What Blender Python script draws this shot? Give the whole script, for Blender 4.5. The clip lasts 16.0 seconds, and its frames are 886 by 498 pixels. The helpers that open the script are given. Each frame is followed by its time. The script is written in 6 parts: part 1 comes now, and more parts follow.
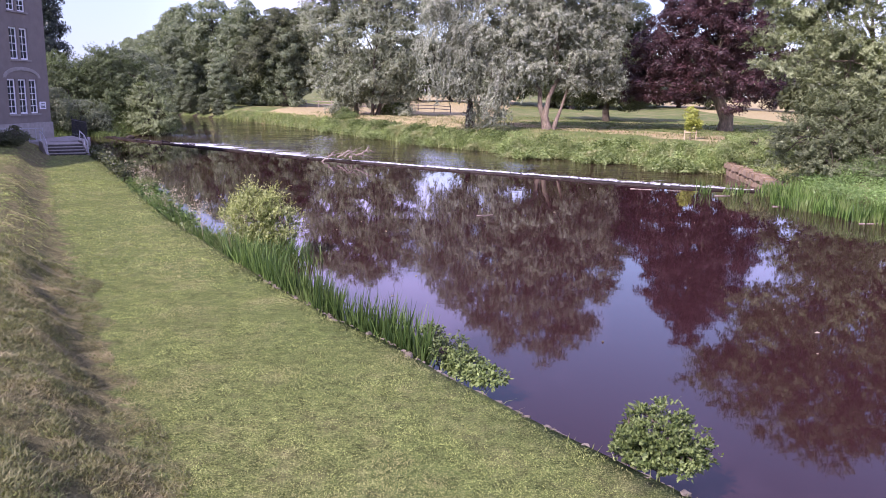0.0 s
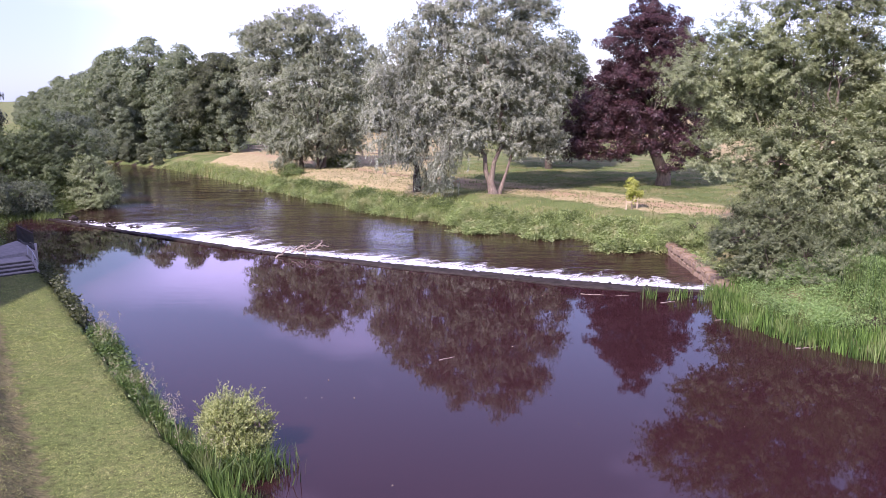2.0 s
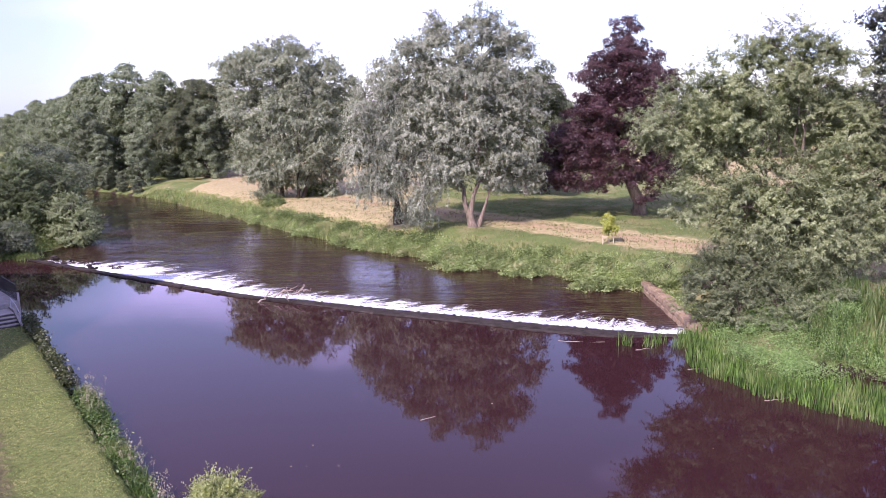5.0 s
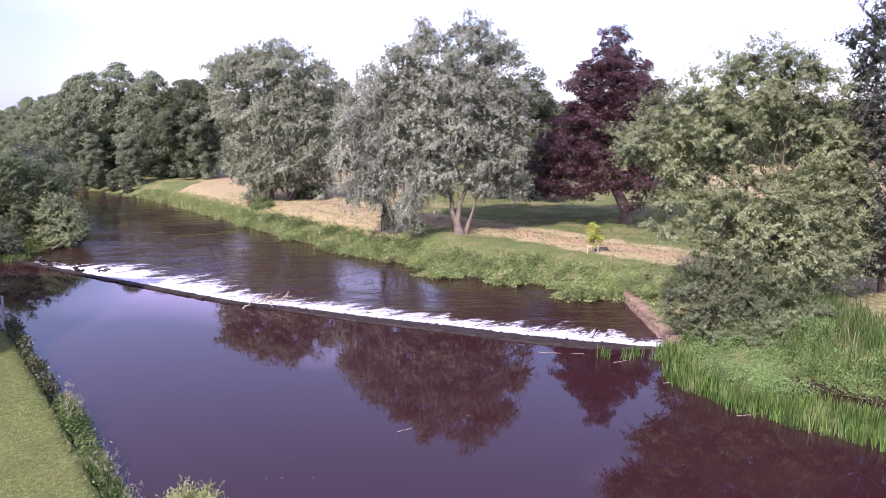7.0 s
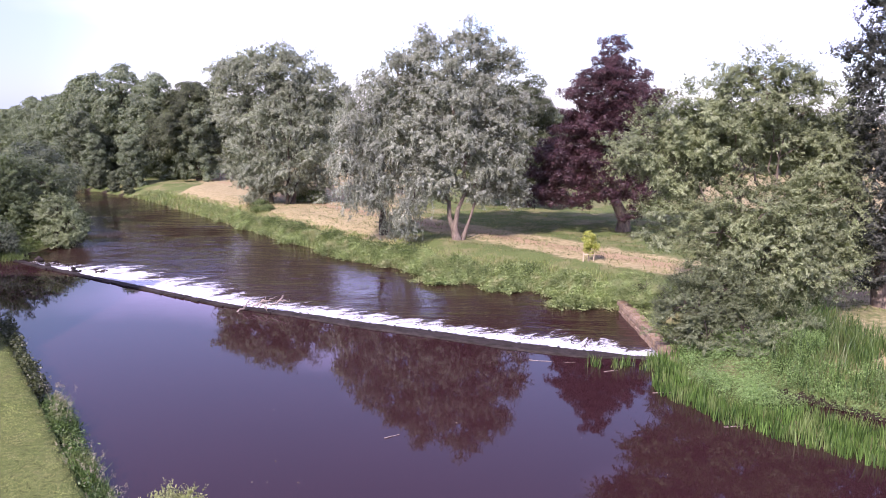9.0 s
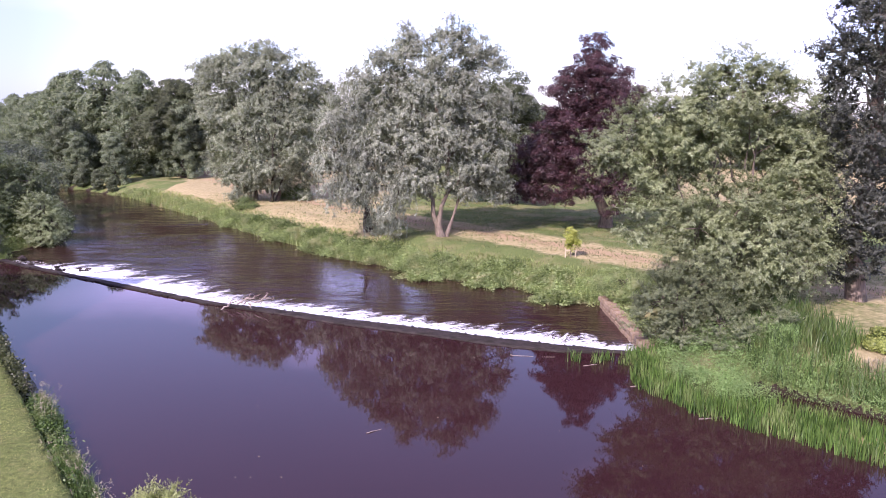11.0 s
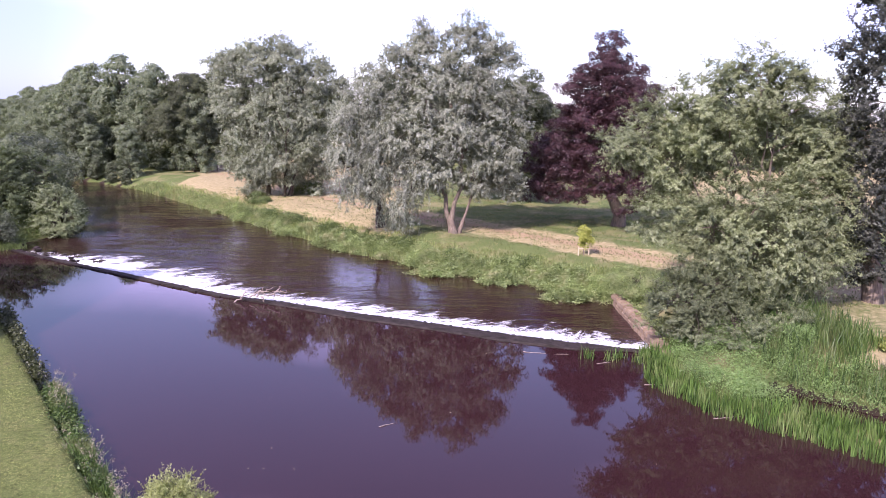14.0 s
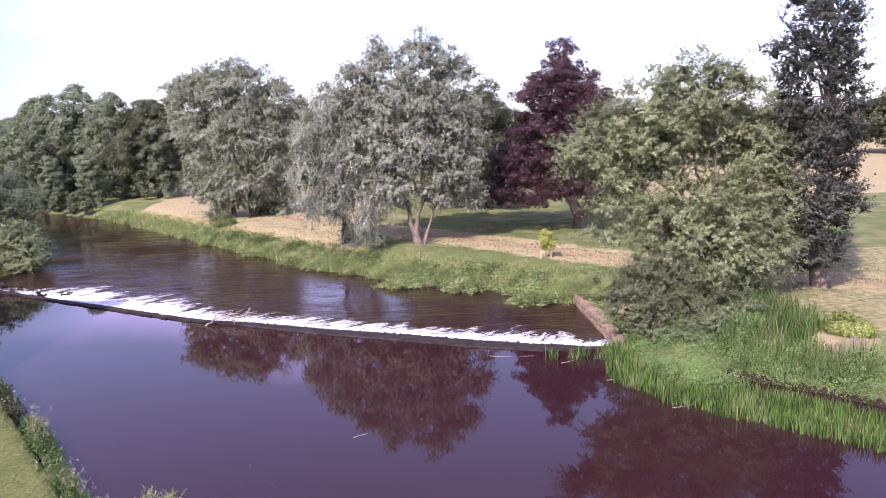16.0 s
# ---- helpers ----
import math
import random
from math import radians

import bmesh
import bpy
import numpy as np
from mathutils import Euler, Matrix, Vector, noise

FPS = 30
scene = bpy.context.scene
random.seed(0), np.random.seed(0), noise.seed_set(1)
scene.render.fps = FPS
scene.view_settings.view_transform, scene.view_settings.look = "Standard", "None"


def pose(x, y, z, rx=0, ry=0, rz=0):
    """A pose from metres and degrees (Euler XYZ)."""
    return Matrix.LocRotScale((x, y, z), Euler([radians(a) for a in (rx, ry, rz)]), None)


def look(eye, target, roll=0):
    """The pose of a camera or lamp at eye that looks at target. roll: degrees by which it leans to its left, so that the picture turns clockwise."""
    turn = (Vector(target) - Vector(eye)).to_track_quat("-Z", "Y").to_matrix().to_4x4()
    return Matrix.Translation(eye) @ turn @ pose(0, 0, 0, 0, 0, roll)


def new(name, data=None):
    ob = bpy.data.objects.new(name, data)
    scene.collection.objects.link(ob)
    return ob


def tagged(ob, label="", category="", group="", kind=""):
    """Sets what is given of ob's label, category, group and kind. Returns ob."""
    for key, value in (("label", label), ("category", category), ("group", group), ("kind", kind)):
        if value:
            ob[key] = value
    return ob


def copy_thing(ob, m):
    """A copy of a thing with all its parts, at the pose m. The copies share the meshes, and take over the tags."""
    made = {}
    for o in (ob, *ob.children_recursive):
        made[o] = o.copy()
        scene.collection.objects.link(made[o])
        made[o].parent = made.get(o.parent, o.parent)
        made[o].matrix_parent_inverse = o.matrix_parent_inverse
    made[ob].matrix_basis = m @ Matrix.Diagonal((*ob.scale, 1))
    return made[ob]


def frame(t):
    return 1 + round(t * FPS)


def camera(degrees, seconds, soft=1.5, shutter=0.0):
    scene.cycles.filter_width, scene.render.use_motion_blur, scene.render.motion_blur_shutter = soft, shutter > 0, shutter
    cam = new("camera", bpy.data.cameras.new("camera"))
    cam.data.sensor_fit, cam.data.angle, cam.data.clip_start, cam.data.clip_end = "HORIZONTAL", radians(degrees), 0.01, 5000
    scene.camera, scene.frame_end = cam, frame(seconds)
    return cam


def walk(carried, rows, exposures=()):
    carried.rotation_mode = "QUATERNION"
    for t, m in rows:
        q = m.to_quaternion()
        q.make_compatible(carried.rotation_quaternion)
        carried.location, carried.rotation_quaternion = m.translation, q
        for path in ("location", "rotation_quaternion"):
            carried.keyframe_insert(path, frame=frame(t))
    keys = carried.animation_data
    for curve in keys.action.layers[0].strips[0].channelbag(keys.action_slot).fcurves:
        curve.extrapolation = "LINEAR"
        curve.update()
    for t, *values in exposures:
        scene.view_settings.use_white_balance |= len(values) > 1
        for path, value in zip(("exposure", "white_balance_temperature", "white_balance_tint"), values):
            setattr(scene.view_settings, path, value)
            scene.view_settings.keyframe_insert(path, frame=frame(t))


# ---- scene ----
EXPO = 1.0
cam = camera(60.25, 16.0, soft=0.5)
# seconds, place in metres, then yaw, pitch and lean in degrees
PATH = [
    (0.0, 0.00, 0.65, 4.47, 6.19, -11.69, 1.29),
    (0.5, -0.17, 0.75, 5.44, 5.34, -11.04, 1.06),
    (1.0, -0.41, 0.94, 6.71, 3.64, -9.20, -2.00),
    (1.5, -0.56, 0.85, 8.35, 2.43, -10.94, -1.09),
    (2.0, -0.68, 0.72, 9.72, 1.96, -11.09, -0.17),
    (2.5, -0.73, 0.46, 10.42, 1.11, -10.05, -0.94),
    (3.0, -0.71, 0.40, 10.87, 0.93, -10.27, -1.76),
    (5.5, -0.48, 0.18, 12.07, 0.47, -10.32, -0.53),
    (6.0, -0.25, 0.08, 12.28, 0.15, -10.42, -1.11),
    (6.5, -0.13, 0.01, 12.47, 0.01, -10.42, -0.36),
    (7.0, 0.00, 0.00, 12.50, 0.00, -10.30, 0.19),
    (7.5, 0.04, -0.03, 12.58, 0.35, -10.17, 0.93),
    (8.0, 0.22, -0.03, 12.66, 0.52, -10.30, 0.29),
    (8.5, 0.33, -0.07, 12.62, 0.48, -10.04, 0.74),
    (9.0, 0.50, -0.15, 12.65, 0.19, -9.95, 1.01),
    (9.5, 0.62, -0.34, 12.70, -0.26, -9.78, 0.64),
    (10.0, 0.84, -0.66, 12.82, -0.95, -10.03, 0.07),
    (12.5, 0.66, -0.48, 12.77, -0.33, -10.31, 2.13),
    (13.0, 0.66, -0.40, 12.60, 0.41, -10.26, 0.39),
    (13.5, 0.63, -0.46, 12.62, 0.15, -10.70, 0.36),
    (14.0, 0.57, -0.57, 12.64, -0.05, -10.40, 1.52),
    (14.5, 0.70, -0.65, 12.58, 0.02, -10.53, -1.28),
    (15.0, 0.79, -0.99, 12.73, -0.97, -11.10, 0.36),
    (15.5, 0.91, -1.53, 12.91, -1.98, -10.03, 0.08),
    (16.0, 0.95, -1.81, 13.01, -2.31, -9.73, -1.58),
]
walk(cam, [(t, pose(x, y, z, 90 + pitch, 0, yaw) @ pose(0, 0, 0, 0, 0, lean)) for t, x, y, z, yaw, pitch, lean in PATH],
     [(0.0, EXPO, 6000, 36), (16.0, EXPO, 6000, 36)])

# ---- world and sun ----
SUN_DIR = Vector((-0.45, -0.72, 0.74)).normalized()      # towards the sun
world = bpy.data.worlds.new("sky")
scene.world = world
world.use_nodes = True
wn, wl = world.node_tree.nodes, world.node_tree.links
wn.clear()
w_out = wn.new("ShaderNodeOutputWorld")
w_bg = wn.new("ShaderNodeBackground")
w_sky = wn.new("ShaderNodeTexSky")
w_sky.sky_type = "NISHITA"
w_sky.sun_disc = False
w_sky.sun_elevation = math.asin(SUN_DIR.z)
w_sky.sun_rotation = math.atan2(SUN_DIR.x, SUN_DIR.y)
w_sky.air_density, w_sky.dust_density, w_sky.ozone_density = 1.0, 0.8, 3.0
w_tc = wn.new("ShaderNodeTexCoord")
w_map = wn.new("ShaderNodeMapping")
w_map.inputs["Scale"].default_value = (1.2, 1.2, 3.2)
w_noise = wn.new("ShaderNodeTexNoise")
w_noise.inputs["Scale"].default_value = 1.6
w_noise.inputs["Detail"].default_value = 5
w_ramp = wn.new("ShaderNodeValToRGB")
w_ramp.color_ramp.elements[0].position, w_ramp.color_ramp.elements[1].position = 0.50, 0.76
w_ramp.color_ramp.elements[0].color = (0.06, 0.06, 0.06, 1)
w_ramp.color_ramp.elements[1].color = (0.5, 0.5, 0.5, 1)
w_mix = wn.new("ShaderNodeMixRGB")
w_mix.inputs[2].default_value = (15.0, 12.2, 19.5, 1)
wl.new(w_tc.outputs["Generated"], w_map.inputs[0])
wl.new(w_map.outputs[0], w_noise.inputs["Vector"])
wl.new(w_noise.outputs[0], w_ramp.inputs[0])
wl.new(w_ramp.outputs[0], w_mix.inputs[0])
wl.new(w_sky.outputs[0], w_mix.inputs[1])
# a thinner, greyer break in the cloud low over the river bend
w_dir = wn.new("ShaderNodeVectorMath")
w_dir.operation = "DOT_PRODUCT"
w_dir.inputs[1].default_value = (-0.53, 0.844, 0.08)
w_gap = wn.new("ShaderNodeValToRGB")
w_gap.color_ramp.elements[0].position, w_gap.color_ramp.elements[1].position = 0.978, 0.998
w_gap.color_ramp.elements[0].color = (0, 0, 0, 1)
w_gap.color_ramp.elements[1].color = (0.8, 0.8, 0.8, 1)
w_thin = wn.new("ShaderNodeMixRGB")
w_thin.inputs[2].default_value = (2.35, 2.95, 3.7, 1)
wl.new(w_tc.outputs["Generated"], w_dir.inputs[0])
wl.new(w_dir.outputs["Value"], w_gap.inputs[0])
wl.new(w_gap.outputs[0], w_thin.inputs[0])
wl.new(w_mix.outputs[0], w_thin.inputs[1])
wl.new(w_thin.outputs[0], w_bg.inputs[0])
w_bg.inputs[1].default_value = 0.137
wl.new(w_bg.outputs[0], w_out.inputs[0])

sun_data = bpy.data.lights.new("sun", "SUN")
sun_data.energy, sun_data.angle, sun_data.color = 4.3, radians(1.5), (1.0, 0.93, 0.82)
sun_lamp = new("sun", sun_data)
sun_lamp.matrix_world = look(SUN_DIR * 100, (0, 0, 0))


# ---- materials ----
def material(name):
    m = bpy.data.materials.new(name)
    m.use_nodes = True
    m.node_tree.nodes.clear()
    n, l = m.node_tree.nodes, m.node_tree.links
    out = n.new("ShaderNodeOutputMaterial")
    return m, n, l, out


def noise_node(n, l, scale, detail=4, rough=0.55, stretch=None):
    tc = n.new("ShaderNodeTexCoord")
    t = n.new("ShaderNodeTexNoise")
    t.inputs["Scale"].default_value, t.inputs["Detail"].default_value, t.inputs["Roughness"].default_value = scale, detail, rough
    if stretch:
        mp = n.new("ShaderNodeMapping")
        mp.inputs["Scale"].default_value = stretch
        l.new(tc.outputs["Object"], mp.inputs[0])
        l.new(mp.outputs[0], t.inputs["Vector"])
    else:
        l.new(tc.outputs["Object"], t.inputs["Vector"])
    return t.outputs[0]


def ramp(n, l, value, stops):
    r = n.new("ShaderNodeValToRGB")
    while len(r.color_ramp.elements) < len(stops):
        r.color_ramp.elements.new(0.5)
    for e, (p, c) in zip(r.color_ramp.elements, stops):
        e.position, e.color = p, (*c, 1) if len(c) == 3 else c
    l.new(value, r.inputs[0])
    return r.outputs[0]


def mix(n, l, fac, a, b, mode="MIX"):
    m = n.new("ShaderNodeMixRGB")
    m.blend_type = mode
    for slot, v in ((0, fac), (1, a), (2, b)):
        if isinstance(v, (int, float)):
            m.inputs[slot].default_value = v
        elif isinstance(v, tuple):
            m.inputs[slot].default_value = (*v, 1)
        else:
            l.new(v, m.inputs[slot])
    return m.outputs[0]


def math_node(n, l, op, a, b, clamp=False):
    m = n.new("ShaderNodeMath")
    m.operation, m.use_clamp = op, clamp
    for slot, v in ((0, a), (1, b)):
        if isinstance(v, (int, float)):
            m.inputs[slot].default_value = v
        else:
            l.new(v, m.inputs[slot])
    return m.outputs[0]


def bump(n, l, height, strength, distance):
    b = n.new("ShaderNodeBump")
    b.inputs["Strength"].default_value, b.inputs["Distance"].default_value = strength, distance
    l.new(height, b.inputs["Height"])
    return b.outputs[0]


def principled(n, l, out, colour, rough=0.8, normal=None, spec=0.3, metal=0.0):
    p = n.new("ShaderNodeBsdfPrincipled")
    if isinstance(colour, tuple):
        p.inputs["Base Color"].default_value = (*colour, 1)
    else:
        l.new(colour, p.inputs["Base Color"])
    p.inputs["Roughness"].default_value, p.inputs["Metallic"].default_value = rough, metal
    p.inputs["Specular IOR Level"].default_value = spec
    if normal is not None:
        l.new(normal, p.inputs["Normal"])
    if out is not None:
        l.new(p.outputs[0], out.inputs[0])
    return p


def foliage(name, dark, light, extra=None, gloss=0.45, transl=0.35, patch=0.35, mottle=0.0):
    """Leaves: tint by leaf and by larger patches, some light shining through."""
    m, n, l, out = material(name)
    geo = n.new("ShaderNodeNewGeometry")
    base = mix(n, l, geo.outputs["Random Per Island"], dark, light)
    big = ramp(n, l, noise_node(n, l, patch, 3), [(0.35, (0.72, 0.72, 0.72)), (0.65, (1.2, 1.2, 1.2))])
    base = mix(n, l, 1.0, base, big, "MULTIPLY")
    if mottle:
        for scale, lo, hi in ((mottle, 0.74, 1.2), (mottle * 4, 0.72, 1.22)):
            spots_ = ramp(n, l, noise_node(n, l, scale, 4, 0.65), [(0.36, (lo, lo * 1.02, lo)), (0.62, (hi, hi, hi))])
            base = mix(n, l, 1.0, base, spots_, "MULTIPLY")
    if extra:
        f = ramp(n, l, noise_node(n, l, 0.9, 4), [(0.52, (0, 0, 0)), (0.68, (1, 1, 1))])
        base = mix(n, l, f, base, extra)
    p = principled(n, l, None, base, gloss, spec=0.35)
    tr = n.new("ShaderNodeBsdfTranslucent")
    l.new(mix(n, l, 1.0, base, (1.0, 1.1, 0.55), "MULTIPLY"), tr.inputs[0])
    ms = n.new("ShaderNodeMixShader")
    ms.inputs[0].default_value = transl
    l.new(p.outputs[0], ms.inputs[1])
    l.new(tr.outputs[0], ms.inputs[2])
    l.new(ms.outputs[0], out.inputs[0])
    return m


def bark_material(name, dark, light):
    m, n, l, out = material(name)
    v = noise_node(n, l, 9, 6, 0.65, (1, 1, 0.22))
    c = ramp(n, l, v, [(0.3, dark), (0.7, light)])
    c = mix(n, l, ramp(n, l, noise_node(n, l, 1.3, 3), [(0.45, (0, 0, 0)), (0.75, (0.5, 0.5, 0.5))]), c, (0.07, 0.085, 0.04))
    principled(n, l, out, c, 0.9, bump(n, l, v, 0.8, 0.03))
    return m


def stone_material(name, dark, light, scale=3.0, moss=None, rough=0.85, spec=0.3):
    m, n, l, out = material(name)
    v = noise_node(n, l, scale, 8, 0.65)
    c = ramp(n, l, v, [(0.3, dark), (0.72, light)])
    info = n.new("ShaderNodeObjectInfo")
    c = mix(n, l, 0.35, c, mix(n, l, info.outputs["Random"], dark, light))
    if moss:
        c = mix(n, l, ramp(n, l, noise_node(n, l, scale * 0.4, 4), [(0.48, (0, 0, 0)), (0.68, (0.8, 0.8, 0.8))]), c, moss)
    principled(n, l, out, c, rough, bump(n, l, noise_node(n, l, scale * 6, 5), 0.5, 0.02), spec=spec)
    return m


def plain_material(name, colour, rough=0.5, metal=0.0, vary=0.15):
    m, n, l, out = material(name)
    v = noise_node(n, l, 6, 5)
    c = mix(n, l, v, tuple(k * (1 - vary) for k in colour), tuple(min(1, k * (1 + vary)) for k in colour))
    principled(n, l, out, c, rough, bump(n, l, v, 0.15, 0.01), metal=metal)
    return m


def water_material(name, body, wave, strength, fine, rough, stretch=(1.0, 1.9, 1.0), weight=0.35, depth=0.05):
    """Peaty water: a dark brown body under a mirror surface with ripples at two scales."""
    m, n, l, out = material(name)
    big = noise_node(n, l, wave, 3, 0.5, stretch)
    small = noise_node(n, l, fine, 3, 0.6, (1.0, 2.2, 1.0))
    calm = ramp(n, l, noise_node(n, l, 0.10, 3), [(0.36, (0.25, 0.25, 0.25)), (0.66, (1, 1, 1))])
    h = math_node(n, l, "MULTIPLY", math_node(n, l, "ADD", big, math_node(n, l, "MULTIPLY", small, weight)), calm)
    c = mix(n, l, noise_node(n, l, 0.25, 3), body, tuple(k * 1.25 for k in body))
    p = principled(n, l, out, c, rough, bump(n, l, h, strength, depth), spec=0.5)
    p.inputs["IOR"].default_value = 1.333
    return m


def ground_material():
    m, n, l, out = material("ground_cover")

    def attr(name):
        a = n.new("ShaderNodeAttribute")
        a.attribute_name = name
        return a.outputs["Fac"]
    fine = noise_node(n, l, 38, 6, 0.7)
    mid = noise_node(n, l, 2.4, 5, 0.6)
    wide = noise_node(n, l, 0.35, 4, 0.6)
    meadow = ramp(n, l, fine, [(0.28, (0.055, 0.08, 0.024)), (0.55, (0.12, 0.15, 0.048)), (0.8, (0.24, 0.235, 0.10))])
    meadow = mix(n, l, ramp(n, l, wide, [(0.45, (0, 0, 0)), (0.7, (0.7, 0.7, 0.7))]), meadow, mix(n, l, fine, (0.20, 0.16, 0.08), (0.36, 0.29, 0.16)))
    lawn = ramp(n, l, fine, [(0.32, (0.025, 0.036, 0.010)), (0.5, (0.12, 0.145, 0.042)), (0.68, (0.34, 0.35, 0.13))])
    patches = ramp(n, l, mid, [(0.50, (0, 0, 0)), (0.78, (0.5, 0.5, 0.5))])
    lawn = mix(n, l, patches, lawn, mix(n, l, fine, (0.19, 0.17, 0.085), (0.30, 0.24, 0.13)))
    lawn = mix(n, l, ramp(n, l, wide, [(0.38, (0.55, 0.55, 0.55)), (0.6, (0, 0, 0))]), lawn, mix(n, l, fine, (0.05, 0.085, 0.02), (0.15, 0.19, 0.055)))
    straw = ramp(n, l, mid, [(0.3, (0.25, 0.20, 0.095)), (0.6, (0.41, 0.335, 0.18)), (0.8, (0.53, 0.44, 0.26))])
    straw = mix(n, l, math_node(n, l, "MULTIPLY", fine, 0.35), straw, (0.16, 0.15, 0.06))
    earth = ramp(n, l, fine, [(0.3, (0.20, 0.14, 0.07)), (0.55, (0.36, 0.26, 0.15)), (0.75, (0.48, 0.37, 0.22))])
    mud = (0.035, 0.026, 0.018)

    def soft(name, lo=0.35, hi=0.65):
        v = math_node(n, l, "ADD", attr(name), math_node(n, l, "MULTIPLY", math_node(n, l, "SUBTRACT", mid, 0.5), 0.7))
        return ramp(n, l, v, [(lo, (0, 0, 0)), (hi, (1, 1, 1))])
    mott = ramp(n, l, noise_node(n, l, 5, 5, 0.7), [(0.36, (0.6, 0.6, 0.6)), (0.64, (1.3, 1.3, 1.3))])
    lawn = mix(n, l, 1.0, lawn, mott, "MULTIPLY")
    c = mix(n, l, soft("dry"), meadow, straw)
    c = mix(n, l, soft("lawn"), c, lawn)
    thatch = ramp(n, l, noise_node(n, l, 11, 6, 0.75), [(0.32, (0.04, 0.042, 0.018)), (0.48, (0.13, 0.118, 0.055)), (0.64, (0.22, 0.19, 0.09)), (0.78, (0.38, 0.31, 0.20))])
    c = mix(n, l, soft("bank", 0.4, 0.75), c, thatch)
    c = mix(n, l, soft("path"), c, earth)
    c = mix(n, l, soft("wet", 0.4, 0.6), c, mud)
    h = math_node(n, l, "ADD", fine, math_node(n, l, "MULTIPLY", mid, 0.6))
    principled(n, l, out, c, 0.95, bump(n, l, h, 0.9, 0.05), spec=0.1)
    return m


M_ground = ground_material()
M_pool = water_material("pool_water", (0.023, 0.0088, 0.0098), 0.9, 0.026, 4.0, 0.022, (1.0, 2.2, 1.0), 0.14)
M_lower = water_material("rippled_water", (0.024, 0.0100, 0.0092), 0.8, 1.0, 1.7, 0.0, (0.30, 1.0, 1.0), 0.35, 0.16)
M_willow = foliage("willow_leaves", (0.125, 0.138, 0.094), (0.405, 0.418, 0.328), gloss=0.4)
M_willow_b = foliage("dusty_willow_leaves", (0.112, 0.13, 0.078), (0.375, 0.397, 0.282), gloss=0.42)
M_beech = foliage("copper_beech_leaves", (0.024, 0.0115, 0.0135), (0.092, 0.040, 0.043), gloss=0.42, transl=0.25)
M_oak = foliage("dark_oak_leaves", (0.035, 0.045, 0.020), (0.12, 0.135, 0.06))
M_sallow = foliage("sallow_leaves", (0.110, 0.130, 0.056), (0.345, 0.38, 0.205), gloss=0.38)
M_bush = foliage("grey_sallow_bush_leaves", (0.068, 0.083, 0.037), (0.26, 0.292, 0.155), gloss=0.42)
M_pale = foliage("pale_sallow_leaves", (0.13, 0.16, 0.072), (0.37, 0.42, 0.225), gloss=0.4)
M_poplar = foliage("black_poplar_leaves", (0.036, 0.040, 0.031), (0.135, 0.14, 0.11), gloss=0.45)
M_wood = foliage("far_wood_leaves", (0.10, 0.125, 0.074), (0.245, 0.28, 0.165), patch=0.2)
M_wood_b = foliage("far_wood_dull_leaves", (0.075, 0.094, 0.054), (0.205, 0.23, 0.135), patch=0.2)
M_alder = foliage("alder_leaves", (0.052, 0.072, 0.030), (0.185, 0.225, 0.10), patch=0.5)
M_conifer = foliage("conifer_needles", (0.008, 0.014, 0.009), (0.026, 0.038, 0.022), transl=0.08)
M_yellow = foliage("yellow_green_leaves", (0.17, 0.20, 0.055), (0.48, 0.51, 0.22), gloss=0.4)
M_gold = foliage("yellow_laurel_leaves", (0.10, 0.135, 0.028), (0.38, 0.42, 0.11), gloss=0.4)
M_lime = foliage("lime_green_leaves", (0.22, 0.25, 0.035), (0.55, 0.57, 0.14), gloss=0.4)
M_laurel = foliage("glossy_laurel_leaves", (0.05, 0.08, 0.02), (0.21, 0.26, 0.085), gloss=0.55, transl=0.25)
M_reed = foliage("reed_blades", (0.028, 0.064, 0.012), (0.145, 0.24, 0.054), extra=(0.22, 0.27, 0.10), transl=0.3, patch=0.7)
M_iris = foliage("iris_blades", (0.025, 0.055, 0.012), (0.13, 0.20, 0.052), extra=(0.16, 0.18, 0.07), transl=0.3)
M_herb = foliage("bank_herb_leaves", (0.11, 0.16, 0.048), (0.36, 0.43, 0.17), extra=(0.36, 0.36, 0.18), patch=0.6)
M_nettle = foliage("nettle_leaves", (0.12, 0.20, 0.06), (0.27, 0.385, 0.135), patch=0.5)
M_grass = foliage("tall_grass_blades", (0.12, 0.165, 0.045), (0.35, 0.405, 0.15), extra=(0.37, 0.34, 0.17), patch=0.4)
M_turf = foliage("short_meadow_turf", (0.075, 0.10, 0.03), (0.24, 0.27, 0.095), extra=(0.32, 0.28, 0.14), patch=0.3)
M_lawn = foliage("mown_grass_blades", (0.125, 0.16, 0.042), (0.36, 0.385, 0.135), extra=(0.38, 0.35, 0.16), patch=0.8, mottle=3.5)
M_rough = foliage("rough_bank_grass", (0.055, 0.066, 0.022), (0.25, 0.235, 0.10), extra=(0.33, 0.27, 0.15), patch=1.2, transl=0.2)
M_shrub = foliage("dark_shrub_leaves", (0.05, 0.075, 0.02), (0.18, 0.235, 0.075))
M_seed = foliage("seed_heads", (0.22, 0.19, 0.13), (0.42, 0.37, 0.27))
M_bark = bark_material("grey_bark", (0.07, 0.05, 0.038), (0.26, 0.20, 0.155))
M_bark_dark = bark_material("dark_bark", (0.03, 0.022, 0.018), (0.12, 0.09, 0.07))
M_weir = stone_material("wet_weir_stone", (0.008, 0.006, 0.0055), (0.075, 0.060, 0.052), 4.0, (0.014, 0.012, 0.007), 0.75, 0.08)
